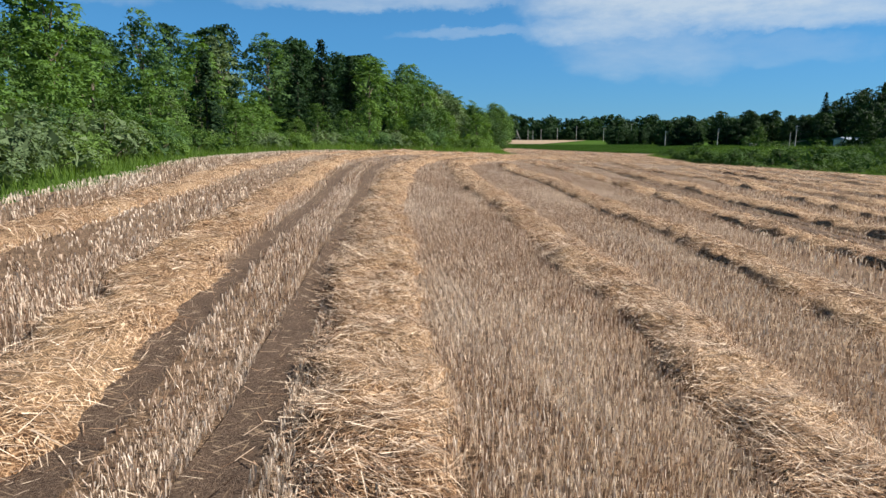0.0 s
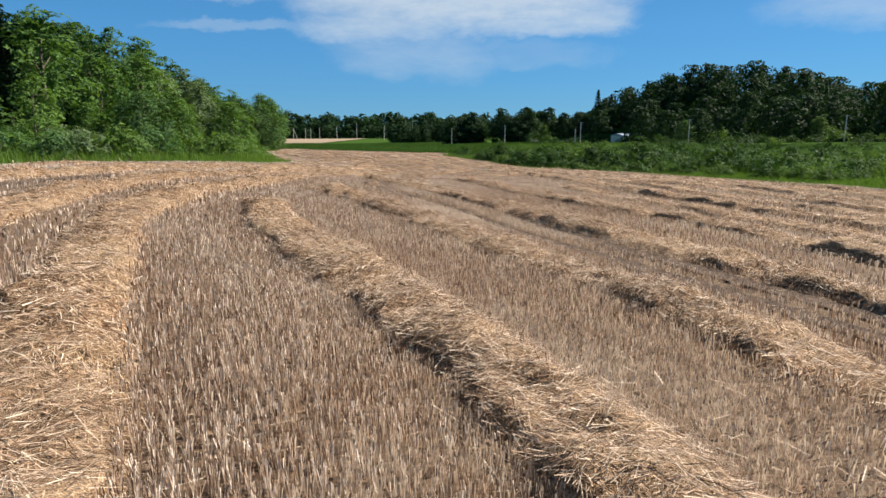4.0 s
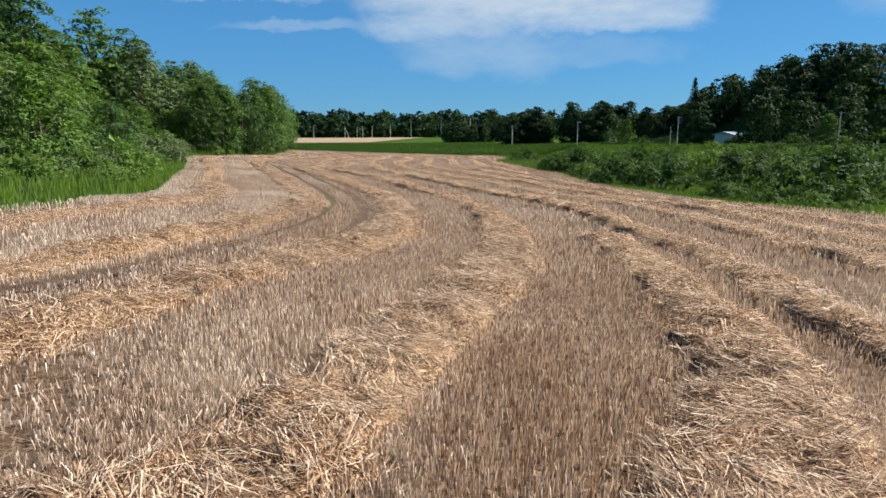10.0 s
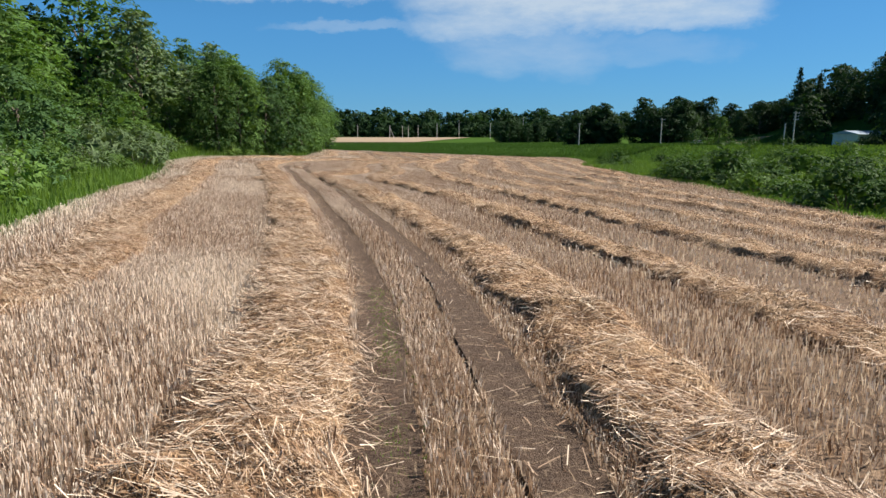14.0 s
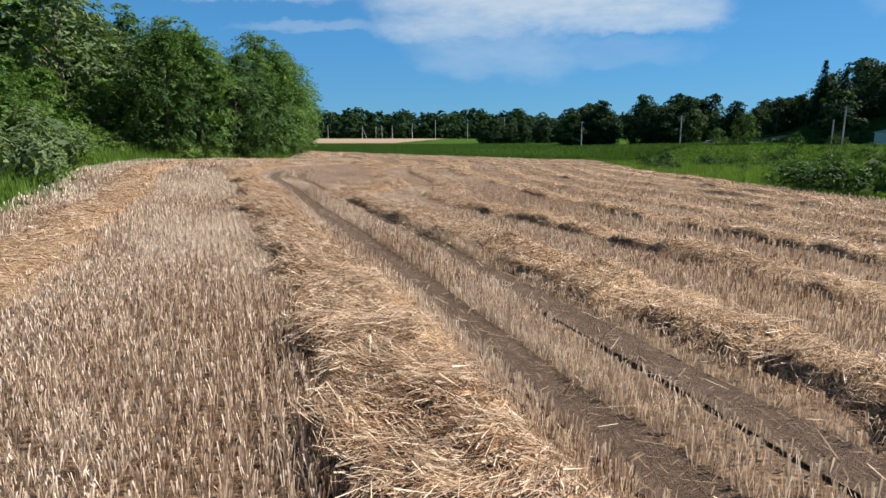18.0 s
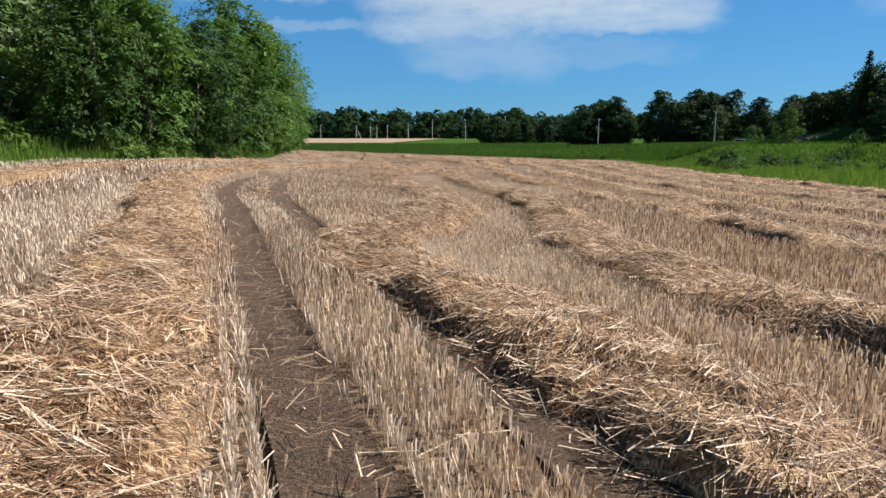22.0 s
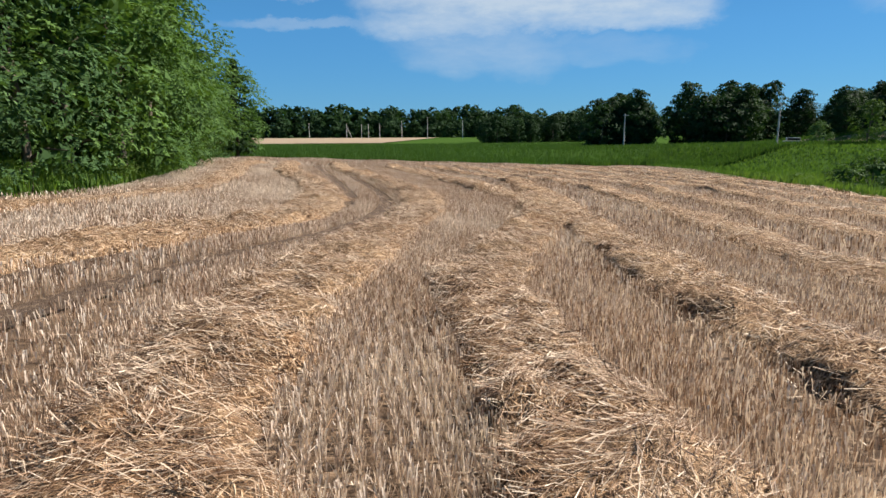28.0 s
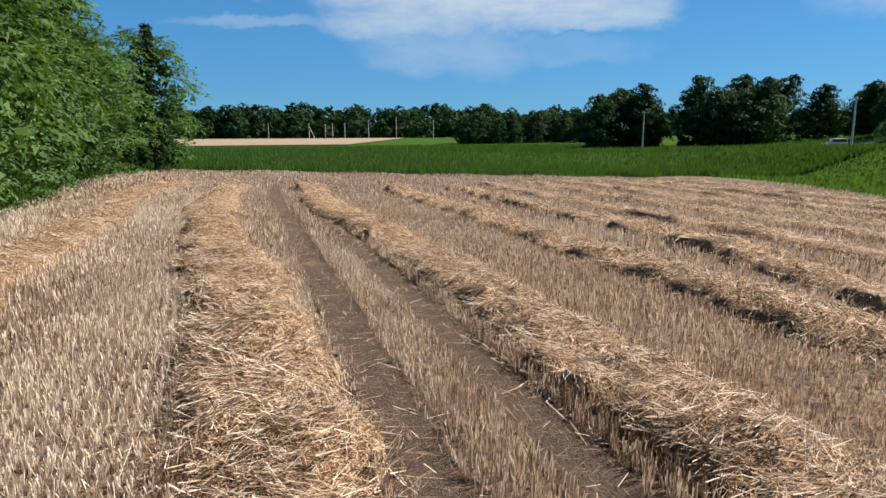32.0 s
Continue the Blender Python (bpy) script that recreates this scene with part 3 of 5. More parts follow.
def windrow(line, step, seed):
    """A heap of straw along a line: an uneven, tufted mound and the loose stalks on it."""
    r = np.random.default_rng(seed)
    if step < 0.5:
        t = np.arange(0, len(line) - 1, 0.5)
        line = np.c_[np.interp(t, np.arange(len(line)), line[:, 0]), np.interp(t, np.arange(len(line)), line[:, 1])]
        step *= 0.5
    cols = 15 if step < 0.5 else 11
    along, right = frame_of(line)
    n = len(line)
    s = np.arange(n) * step
    half = 0.96 + wobble(s, seed, 0.2) + wobble(s * 4, seed + 7, 0.14)
    tall = (0.30 if step < 0.5 else 0.23) + wobble(s, seed + 50, 0.08) + wobble(s * 3.3, seed + 8, 0.06)
    tall *= np.clip(np.minimum(s, s[-1] - s) / 1.5 + 0.15, 0.15, 1)
    shift = wobble(s, seed + 90, 0.14) + wobble(s * 5, seed + 91, 0.06)
    u = np.linspace(-1, 1, cols)
    prof = np.clip(1 - np.abs(u) ** np.where(u < 0, 5.0, 3.0), 0, 1)
    off = u[None] * half[:, None] + shift[:, None]
    tuft = 0.034 * blurred(r.normal(0, 1, (n, cols)), 3) + 0.042 * blurred(r.normal(0, 1, (n, cols)), 14) + r.normal(0, 0.018, (n, cols))
    tuft = np.clip(tuft, -0.12, 0.15) * np.clip(prof * 2.2, 0, 1) * np.clip(tall / 0.25, 0.2, 1.1)[:, None]
    height = np.maximum(prof[None] * tall[:, None] + tuft, 0.01)
    x = line[:, 0:1] + right[:, 0:1] * off + along[:, 0:1] * r.normal(0, 0.03, (n, cols))
    y = line[:, 1:2] + right[:, 1:2] * off + along[:, 1:2] * r.normal(0, 0.03, (n, cols))
    z = soil_top(x, y) - 0.02 + height
    root = new("straw_windrow")
    root.location = (line[0, 0], line[0, 1], float(soil_top(line[0, 0], line[0, 1])))
    o = np.array(root.location)
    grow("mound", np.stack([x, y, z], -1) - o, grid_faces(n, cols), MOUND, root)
    # loose stalks lying on it, turned alike within a tuft
    d, k = near_line(line[:, 0], line[:, 1], MAIN)
    dens = np.where((d < 4.5) & (line[:, 1] < 203), 1250, np.where(d < 11, 300, np.where(d < 22, 90, 36))) * step * np.where(line[:, 1] < 3, 0.05, 1.0)
    cnt = r.poisson(dens)
    idx = np.repeat(np.arange(n), cnt)
    m = len(idx)
    a = r.uniform(-1.14, 1.14, m) + r.normal(0, 0.06, m)
    col = np.clip(np.rint((a + 1) / 2 * (cols - 1)).astype(int), 0, cols - 1)
    px = line[idx, 0] + right[idx, 0] * (a * half[idx] + shift[idx]) + along[idx, 0] * r.uniform(-0.5, 0.5, m) * step
    py = line[idx, 1] + right[idx, 1] * (a * half[idx] + shift[idx]) + along[idx, 1] * r.uniform(-0.5, 0.5, m) * step
    top = soil_top(px, py) + np.where(np.abs(a) < 1, height[idx, col], 0.02) + r.uniform(-0.03, 0.12, m) * r.random(m)
    swirl = 0.6 * blurred(r.normal(0, 1, (n, cols)), 8)
    ang = np.arctan2(right[idx, 1], right[idx, 0]) + swirl[idx, col] + r.normal(0, 0.5, m)
    tilt = r.normal(0, 0.33, m)
    big = np.where(d[idx] < 4.5, 1.0, np.where(d[idx] < 11, 1.7, np.where(d[idx] < 22, 2.8, 4.5)))
    ln = r.uniform(0.15, 0.48, m) * (0.75 + 0.25 * big)
    wd = r.uniform(0.005, 0.0105, m) * np.where(big > 1.5, big * 0.8, big)
    dx, dy, dz = np.cos(ang) * np.cos(tilt), np.sin(ang) * np.cos(tilt), np.sin(tilt)
    c = np.stack([px, py, top], -1)
    D = np.stack([dx, dy, dz], -1) * ln[:, None] / 2
    W = np.stack([-np.sin(ang), np.cos(ang), r.normal(0, 0.5, m)], -1) * wd[:, None] / 2
    straw = tris("loose_straw", np.stack([c - D - W, c + D, c - D + W], 1) - o, STRAW, root)
    straw["kind"] = "stuff"
    tagged(root, "long low windrow of golden cut straw lying on stubble", "straw windrow", "straw windrows on the field")


def wheel_track(line):
    along, right = frame_of(line)
    n = len(line)
    half = 0.34 + wobble(np.arange(n) * 0.3, n, 0.05)
    u = np.linspace(-1, 1, 6)
    off = u[None] * half[:, None]
    x, y = line[:, 0:1] + right[:, 0:1] * off, line[:, 1:2] + right[:, 1:2] * off
    z = soil_top(x, y) + 0.042 - 0.012 * (1 - u[None] ** 2) + np.random.default_rng(n).normal(0, 0.004, x.shape)
    t = grow("wheel_track", np.stack([x, y, z], -1), grid_faces(n, 6), TRACK, smooth=True)
    tagged(t, "bare brown tractor wheel track pressed into the stubble", "wheel track", "wheel tracks on the field", "structure")


for i, (key, line) in enumerate(LINES.items()):
    windrow(line, STEP[key], 100 + i)
for key, line in RUTS.items():
    wheel_track(line)

ALL = np.vstack(list(LINES.values()))
OWNER = np.concatenate([np.full(len(v), i) for i, v in enumerate(LINES.values())])
ALL_RUTS = np.vstack(list(RUTS.values()))


def stubble():
    """Cut stalks in drill rows that run with the windrows; thinner and coarser away from the middle of the field."""
    r = np.random.default_rng(5)
    bx, by, rings = [], [], []
    for i, (key, line) in enumerate(LINES.items()):
        step = STEP[key]
        along, right = frame_of(line)
        d, _ = near_line(line[:, 0], line[:, 1], MAIN)
        for lo, hi, row, gap, ring in ((0, 3.8, 0.145, 0.05, 0), (3.8, 9.5, 0.2, 0.094, 1), (9.5, 90, 0.42, 0.3, 2)):
            offs = np.arange(0.7, 5.6, row)
            offs = np.r_[-offs[::-1], offs]
            per = max(1, int(round(step / gap)))
            pick = np.where((d >= lo - 6) & (d < hi + 6) & (line[:, 1] > (2 if ring < 2 else -60)))[0]
            if not len(pick):
                continue
            j = np.repeat(pick, per * len(offs))
            o = np.tile(np.repeat(offs, per), len(pick))
            m = len(j)
            t = r.uniform(-0.5, 0.5, m) * step
            o = o + r.normal(0, 0.012 * (1 + ring), m)
            x, y = line[j, 0] + right[j, 0] * o + along[j, 0] * t, line[j, 1] + right[j, 1] * o + along[j, 1] * t
            bx.append(x), by.append(y), rings.append(np.full(m, ring) + 10 * i)
    x, y, tag = np.concatenate(bx), np.concatenate(by), np.concatenate(rings)
    ring, own = tag % 10, tag // 10
    # distance grids
    cell = 0.25
    nx, ny = int(106 / cell), int(316 / cell)
    cx, cy = np.clip(((x + 25) / cell).astype(int), 0, nx - 1), np.clip(((y + 61) / cell).astype(int), 0, ny - 1)
    flat = cy * nx + cx
    cells, inv = np.unique(flat, return_inverse=True)
    mx, my = (cells % nx + 0.5) * cell - 25, (cells // nx + 0.5) * cell - 61
    dm, _ = near_line(mx, my, MAIN)
    owner_d, owner_k = np.empty(len(mx)), np.empty(len(mx), int)
    coarse, coarse_own = ALL[::2], OWNER[::2]
    order = np.argsort(my)
    for a in range(0, len(order), 4000):
        q = order[a:a + 4000]
        near = np.abs(coarse[:, 1] - my[q].mean()) < 14 + np.ptp(my[q])
        if not near.any():
            owner_d[q], owner_k[q] = 99, -1
            continue
        dd, kk = near_line(mx[q], my[q], coarse[near])
        owner_d[q], owner_k[q] = dd, coarse_own[near][kk]
    want = np.where(my < 3, 2, np.where((dm < 3.6) & (my < 203), 0, np.where(dm < 9.3, 1, 2)))
    ok = (want[inv] == ring) & (owner_k[inv] == own) & (owner_d[inv] > 0.8) & inside(mx, my)[inv]
    x, y, ring = x[ok], y[ok], ring[ok]
    dr = np.full(len(x), 9.0)
    order = np.argsort(y)
    for a in range(0, len(order), 8000):
        q = order[a:a + 8000]
        near = (ALL_RUTS[:, 1] > y[q].min() - 2) & (ALL_RUTS[:, 1] < y[q].max() + 2)
        if near.any():
            dr[q], _ = near_line(x[q], y[q], ALL_RUTS[near])
    ok = dr > 0.32 + 0.06 * r.random(len(dr))
    x, y, ring = x[ok], y[ok], ring[ok]
    # ground beyond the lines' ends
    gx_, gy_ = np.meshgrid(np.arange(-20, 76, 0.5) + 0.25, np.arange(3, 248, 0.5) + 0.25)
    gx_, gy_ = gx_.ravel(), gy_.ravel()
    have = np.zeros((600, 300), int)
    np.add.at(have, (np.clip((y / 0.5).astype(int), 0, 599), np.clip(((x + 25) / 0.5).astype(int), 0, 299)), 1)
    dm_, _ = near_line(gx_, gy_, MAIN)
    few = np.where(dm_ < 3.6, 9, np.where(dm_ < 9.3, 3, 1))
    bare = (have[(gy_ / 0.5).astype(int), ((gx_ + 25) / 0.5).astype(int)] < few) & inside(gx_, gy_)
    gx_, gy_ = gx_[bare], gy_[bare]
    dl_, _ = near_line(gx_, gy_, ALL[::3])
    dt_, _ = near_line(gx_, gy_, ALL_RUTS[::2])
    dm_, _ = near_line(gx_, gy_, MAIN)
    bare = (dl_ > 1.1) & (dt_ > 0.55)
    gx_, gy_, dm_ = gx_[bare], gy_[bare], dm_[bare]
    lv = np.where((dm_ < 3.6) & (gy_ < 203), 0, np.where(dm_ < 9.3, 1, 2))
    many = np.array([32, 13, 2])[lv]
    k_ = np.repeat(np.arange(len(gx_)), many)
    x, y, ring = np.r_[x, gx_[k_] + r.uniform(-0.25, 0.25, len(k_))], np.r_[y, gy_[k_] + r.uniform(-0.25, 0.25, len(k_))], np.r_[ring, lv[k_]]
    for level, blades, name in ((0, 6, "stubble"), (1, 5, "stubble"), (2, 4, "stubble")):
        s = ring == level
        px, py = np.repeat(x[s], blades), np.repeat(y[s], blades)
        m = len(px)
        size = (0.70, 1.05, 2.5)[level]
        loose = (0.02, 0.045, 0.12)[level]
        px = px + r.normal(0, loose, m)
        py = py + r.normal(0, loose, m)
        pz = soil_top(px, py) - 0.01
        h = r.uniform(0.15, 0.26, m) * (0.9 + 0.25 * np.sin(px * 0.7 + 1.3 * np.sin(py * 0.31)))
        ang = r.uniform(0, np.pi, m)
        w = r.uniform(0.0045, 0.008, m) * size
        lean_x, lean_y = r.normal(0, 0.032, m), r.normal(0, 0.032, m)
        base = np.stack([px, py, pz], -1)
        tip = base + np.stack([lean_x, lean_y, h], -1)
        W = np.stack([np.cos(ang), np.sin(ang), np.zeros(m)], -1) * w[:, None]
        flip = r.random(m) < 0.75
        ob = tris(name, np.where(flip[:, None, None], np.stack([base, tip + W * 1.3, tip - W * 1.3], 1), np.stack([base - W * 1.3, base + W * 1.3, tip], 1)), STUBBLE)
        # swaths cut in turn, paler along the wood side, in bands and blotches
        e0, e1 = np.interp(py, LINES["edge"][:, 1], LINES["edge"][:, 0]), np.interp(py, LINES["second"][:, 1], LINES["second"][:, 0])
        u = (px - e0) / (e1 - e0)
        blotch = np.sin(px * 0.43 + 1.7 * np.sin(py * 0.11 + 0.4)) * np.sin(py * 0.19 + 1.3 * np.sin(px * 0.17)) + 0.45 * np.sin(px * 1.1 + py * 0.63) + 0.5 * np.sin(px * 3.1 + 2.0 * np.sin(py * 0.8)) * np.sin(py * 1.3 + 1.6 * np.sin(px * 1.2))
        tone = 0.45 + 0.29 * blotch + 0.17 * (step01(u, 0.08, 0.25) - step01(u, 0.8, 0.95)) + r.normal(0, 0.07, m)
        tone += 0.35 * (1 - step01(px - np.interp(py, LEFT_EDGE[:, 1], LEFT_EDGE[:, 0]), 1.2, 3.0))
        tone += 0.1 * np.exp(-((py - 162) / 14) ** 2) * (1 - step01(px, 22, 27)) + 0.15 * np.exp(-((py - 72) / 9) ** 2)
        field_tone = ob.data.attributes.new("tone", 'FLOAT', 'POINT')
        field_tone.data.foreach_set("value", np.repeat(np.clip(tone, 0, 1), 3).astype(np.float32))
        tagged(ob, "pale cut cereal stubble standing in drill rows", "stubble", kind="stuff")


stubble()


# ---- trees and shrubs ----
def leaf_sprays(centres, normals, size, r, droop=0.0):
    """Pointed, uneven leaf sprays at the centres, facing about the normals."""
    m = len(centres)
    n = normals + r.normal(0, 0.55, (m, 3))
    n /= np.linalg.norm(n, axis=1)[:, None] + 1e-9
    a = np.cross(n, r.normal(0, 1, (m, 3)))
    a /= np.linalg.norm(a, axis=1)[:, None] + 1e-9
    b = np.cross(n, a)
    L = (size * r.uniform(0.6, 1.3, m))[:, None]
    W = L * r.uniform(0.7, 1.05, m)[:, None]
    tip = centres + a * L * 0.85
    tip[:, 2] -= droop * L[:, 0]
    side = np.where(r.random(m) < 0.5, 1.0, -1.0)[:, None]
    return np.stack([centres - a * L * 0.7, centres + b * W * 0.75 * side - a * L * 0.1, tip], 1)


def layered(C, rad, out, leaves, size, r, up=0.7):
    """Leaves of clumps, held out in flat twig fans one above another, with gaps between."""
    per = 7
    fans = max(3, leaves // per)
    k = np.repeat(np.arange(len(C)), fans)
    d = r.normal(0, 1, (len(k), 3)) + out[k] * 0.8 + np.array([0, 0, 0.25])
    d /= np.linalg.norm(d, axis=1)[:, None]
    F = C[k] + d * (rad[k] * r.uniform(0.6, 1.08, len(k)))[:, None] * np.array([1, 1, 0.72])
    F[:, 2] = np.maximum(F[:, 2], 0.05)
    nor = d * 0.55 + np.array([0, 0, up]) + r.normal(0, 0.16, (len(k), 3))
    nor /= np.linalg.norm(nor, axis=1)[:, None]
    e1 = np.cross(nor, r.normal(0, 1, (len(k), 3)))
    e1 /= np.linalg.norm(e1, axis=1)[:, None] + 1e-9
    e2 = np.cross(nor, e1)
    q = np.repeat(np.arange(len(k)), per)
    a, w = r.uniform(0, 6.283, len(q)), np.sqrt(r.random(len(q))) * size * 1.75
    pos = F[q] + e1[q] * (np.cos(a) * w)[:, None] + e2[q] * (np.sin(a) * w)[:, None] - np.array([0, 0, 0.22]) * (w ** 2 / (size * 1.75))[:, None]
    pos[:, 2] = np.maximum(pos[:, 2], 0.03)
    n = nor[q] * 2.2
    return leaf_sprays(pos, n, size, r, 0.18)


def crown_leaves(r, height, radius, clumps, leaves, size, low, lean=0.0, plump=1.0, core=10):
    """Leaf sprays of one crown, gathered in uneven clumps over an egg-shaped outline, and the clumps' centres."""
    t = (np.arange(clumps) + r.random(clumps)) / clumps
    h = 0.04 + 0.96 * t ** 0.9
    wide = np.sin(np.pi * np.clip(0.12 + 0.86 * h, 0, 1)) ** 0.75
    a = np.arange(clumps) * 2.4 + r.normal(0, 0.4, clumps)
    lobes = 1 + 0.22 * np.sin(2 * a + r.uniform(0, 6)) * r.uniform(0.5, 1.2)
    q = radius * wide * lobes * r.uniform(0.55, 0.9, clumps)
    z0 = height * low
    C = np.c_[np.cos(a) * q + lean * h, np.sin(a) * q, z0 + h * (height - z0) * 0.93 + r.normal(0, 0.25, clumps)]
    out = C - np.array([0, 0, z0 + (height - z0) * 0.38])
    out /= np.linalg.norm(out, axis=1)[:, None] + 1e-9
    rad = plump * radius * r.uniform(0.26, 0.46, clumps) * (0.6 + 0.4 * wide)
    if size < 0.5:
        outer = layered(C, rad, out, leaves, size, r)
    else:
        k = np.repeat(np.arange(clumps), leaves)
        d = r.normal(0, 1, (len(k), 3)) + out[k] * 0.75
        d /= np.linalg.norm(d, axis=1)[:, None]
        d[:, 2] = d[:, 2] * 0.75 + 0.22
        pos = C[k] + d * (rad[k] * r.uniform(0.7, 1.05, len(k)))[:, None] * np.array([1, 1, 0.66])
        pos[:, 2] = np.maximum(pos[:, 2], 0.05)
        outer = leaf_sprays(pos, d * 0.8 + out[k] * 0.4 + np.array([0, 0, 0.35]), size, r, 0.25)
    # the dense inside of each clump
    k = np.repeat(np.arange(clumps), core)
    d = r.normal(0, 1, (len(k), 3))
    d /= np.linalg.norm(d, axis=1)[:, None]
    pos = C[k] * np.array([0.74, 0.74, 0.93]) + d * (rad[k] * r.uniform(0.1, 0.5, len(k)))[:, None]
    pos[:, 2] = np.maximum(pos[:, 2], 0.3)
    inner = leaf_sprays(pos, d, rad.mean() * 0.36, r, 0.1)
    return np.concatenate([outer, inner]), C


def broadleaf(seed, height, radius, clumps, leaves, size, mat, lean=0.0, low=0.25, plump=1.15):
    """A tree under an Empty at its foot: tapered trunk with limbs, and a crown of many small leaf sprays in uneven clumps."""
    r = np.random.default_rng(seed)
    root = new("tree")
    corners, C = crown_leaves(r, height, radius, clumps, leaves, size, low, lean, plump)
    tris("crown", corners, mat, root)
    tubes = []
    tp = np.array([(0, 0, -0.3), (0.05, 0.0, height * 0.2), (lean * 0.3, 0.1, height * 0.45), (lean * 0.7, 0, height * 0.75)])
    tr = height * 0.016
    tubes.append(tube(tp, [tr * 1.5, tr, tr * 0.7, tr * 0.25]))
    for c in C[:: max(1, clumps // 8)]:
        z0 = min(c[2] * 0.72, height * 0.6)
        a = np.array([lean * 0.3 * z0 / height, 0, z0])
        mid = (a + c) / 2 + np.array([0, 0, 0.25])
        tubes.append(tube([a, mid, c], [tr * 0.5, tr * 0.32, tr * 0.1], 4))
    v, f = join_tubes(tubes)
    grow("trunk", v, f, BARK, root, smooth=True)
    return root


def conifer(seed, height, radius, mat):
    r = np.random.default_rng(seed)
    root = new("conifer")
    pos, nor = [], []
    levels = int(height * 2.2)
    for i in range(levels):
        h = i / levels
        z = height * (0.1 + 0.9 * h)
        reach = radius * (1 - h) ** 0.85 * r.uniform(0.8, 1.15) + 0.15
        for b in range(r.integers(6, 9)):
            a = r.uniform(0, 6.283)
            n = int(10 + 26 * (1 - h))
            t = r.uniform(0.15, 1, n)
            pos.append(np.c_[np.cos(a) * reach * t + r.normal(0, 0.12, n), np.sin(a) * reach * t + r.normal(0, 0.12, n), z - reach * 0.28 * t + r.normal(0, 0.1, n)])
            nor.append(np.tile([np.cos(a) * 0.4, np.sin(a) * 0.4, 0.8], (n, 1)))
    tris("crown", leaf_sprays(np.vstack(pos), np.vstack(nor), 0.26, r, 0.2), mat, root)
    v, f = tube([(0, 0, -0.3), (0, 0, height * 0.5), (0, 0, height)], [height * 0.014, height * 0.009, 0.02])
    grow("trunk", v, f, BARK, root, smooth=True)
    return root


SPRAYS = []


def shrub(seed, height, radius, clumps, leaves, size, mat):
    r = np.random.default_rng(seed)
    root = new("shrub")
    a, q = r.uniform(0, 6.283, clumps), np.sqrt(r.random(clumps))
    C = np.c_[np.cos(a) * q * radius, np.sin(a) * q * radius, height * (0.25 + 0.6 * (1 - q ** 2) * r.uniform(0.6, 1.1, clumps))]
    up = C - np.array([0, 0, height * 0.2])
    up /= np.linalg.norm(up, axis=1)[:, None] + 1e-9
    outer = layered(C, np.full(clumps, radius * 0.36), up, leaves, size, r)
    k = np.repeat(np.arange(clumps), 6)
    d = r.normal(0, 1, (len(k), 3)) * radius * 0.14
    pos = C[k] * np.array([0.85, 0.85, 0.8]) + d
    pos[:, 2] = np.abs(pos[:, 2])
    corners = np.concatenate([outer, leaf_sprays(pos, d, radius * 0.2, r, 0.1)])
    SPRAYS.append(corners)
    tris("foliage", corners, mat, root)
    tubes = [tube([(0, 0, -0.2), tuple(c * np.array([0.5, 0.5, 0.55])), tuple(c)], [0.04, 0.03, 0.01], 5) for c in C[::3]]
    v, f = join_tubes(tubes)
    grow("trunk", v, f, BARK, root)
    return root


STOCK = {
    "tall": [broadleaf(1, 14, 3.9, 46, 60, 0.36, LEAF, 0.4, 0.14), broadleaf(2, 15, 3.5, 44, 60, 0.36, LEAF_BLUE, -0.5, 0.18), broadleaf(3, 12.5, 4.2, 46, 60, 0.36, LEAF, 0.2, 0.12), broadleaf(4, 13.5, 3.4, 44, 60, 0.34, LEAF_GREY, 0.0, 0.12)],
    "edge": [broadleaf(5, 9, 3.3, 44, 84, 0.24, LEAF, 0.5, 0.0), broadleaf(6, 8, 3.1, 42, 84, 0.24, LEAF_BLUE, -0.3, 0.0), broadleaf(7, 7.5, 3.0, 40, 84, 0.23, LEAF_PALE, 0.2, 0.0), broadleaf(16, 10, 3.2, 46, 84, 0.25, LEAF, -0.4, 0.02)],
    "border": [broadleaf(25, 9.4, 3.5, 46, 230, 0.15, LEAF_DEEP, 0.6, 0.06), broadleaf(26, 8.6, 3.3, 44, 250, 0.135, LEAF_BLUE, -0.4, 0.05), broadleaf(27, 9.8, 3.4, 48, 220, 0.16, LEAF_DEEP, -0.3, 0.08)],
    "far": [broadleaf(8, 13, 4.6, 36, 60, 0.5, LEAF_DARK, 0.3, -0.03), broadleaf(9, 12, 5.0, 36, 60, 0.5, LEAF_DARK, -0.3, -0.03), broadleaf(10, 14, 4.4, 36, 60, 0.5, LEAF_DARK, 0.0, -0.02)],
    "spire": [conifer(11, 14, 2.6, NEEDLE), conifer(12, 12, 2.3, NEEDLE)],
    "willow": [shrub(17, 2.6, 2.0, 26, 70, 0.12, LEAF_GREY), shrub(18, 2.3, 2.1, 26, 70, 0.12, LEAF_PALE), shrub(19, 2.2, 1.8, 24, 70, 0.12, LEAF_PALE)],
    "scrub": [shrub(33, 2.2, 1.9, 22, 56, 0.15, LEAF_SCRUB), shrub(34, 1.9, 1.8, 20, 56, 0.14, LEAF_PALE), shrub(35, 2.8, 2.1, 24, 56, 0.16, LEAF_SCRUB)],
    "bush": [shrub(13, 2.2, 1.7, 20, 52, 0.135, LEAF), shrub(14, 1.8, 1.6, 19, 52, 0.125, LEAF_PALE), shrub(15, 2.8, 2.0, 21, 54, 0.15, LEAF_BLUE)],
}
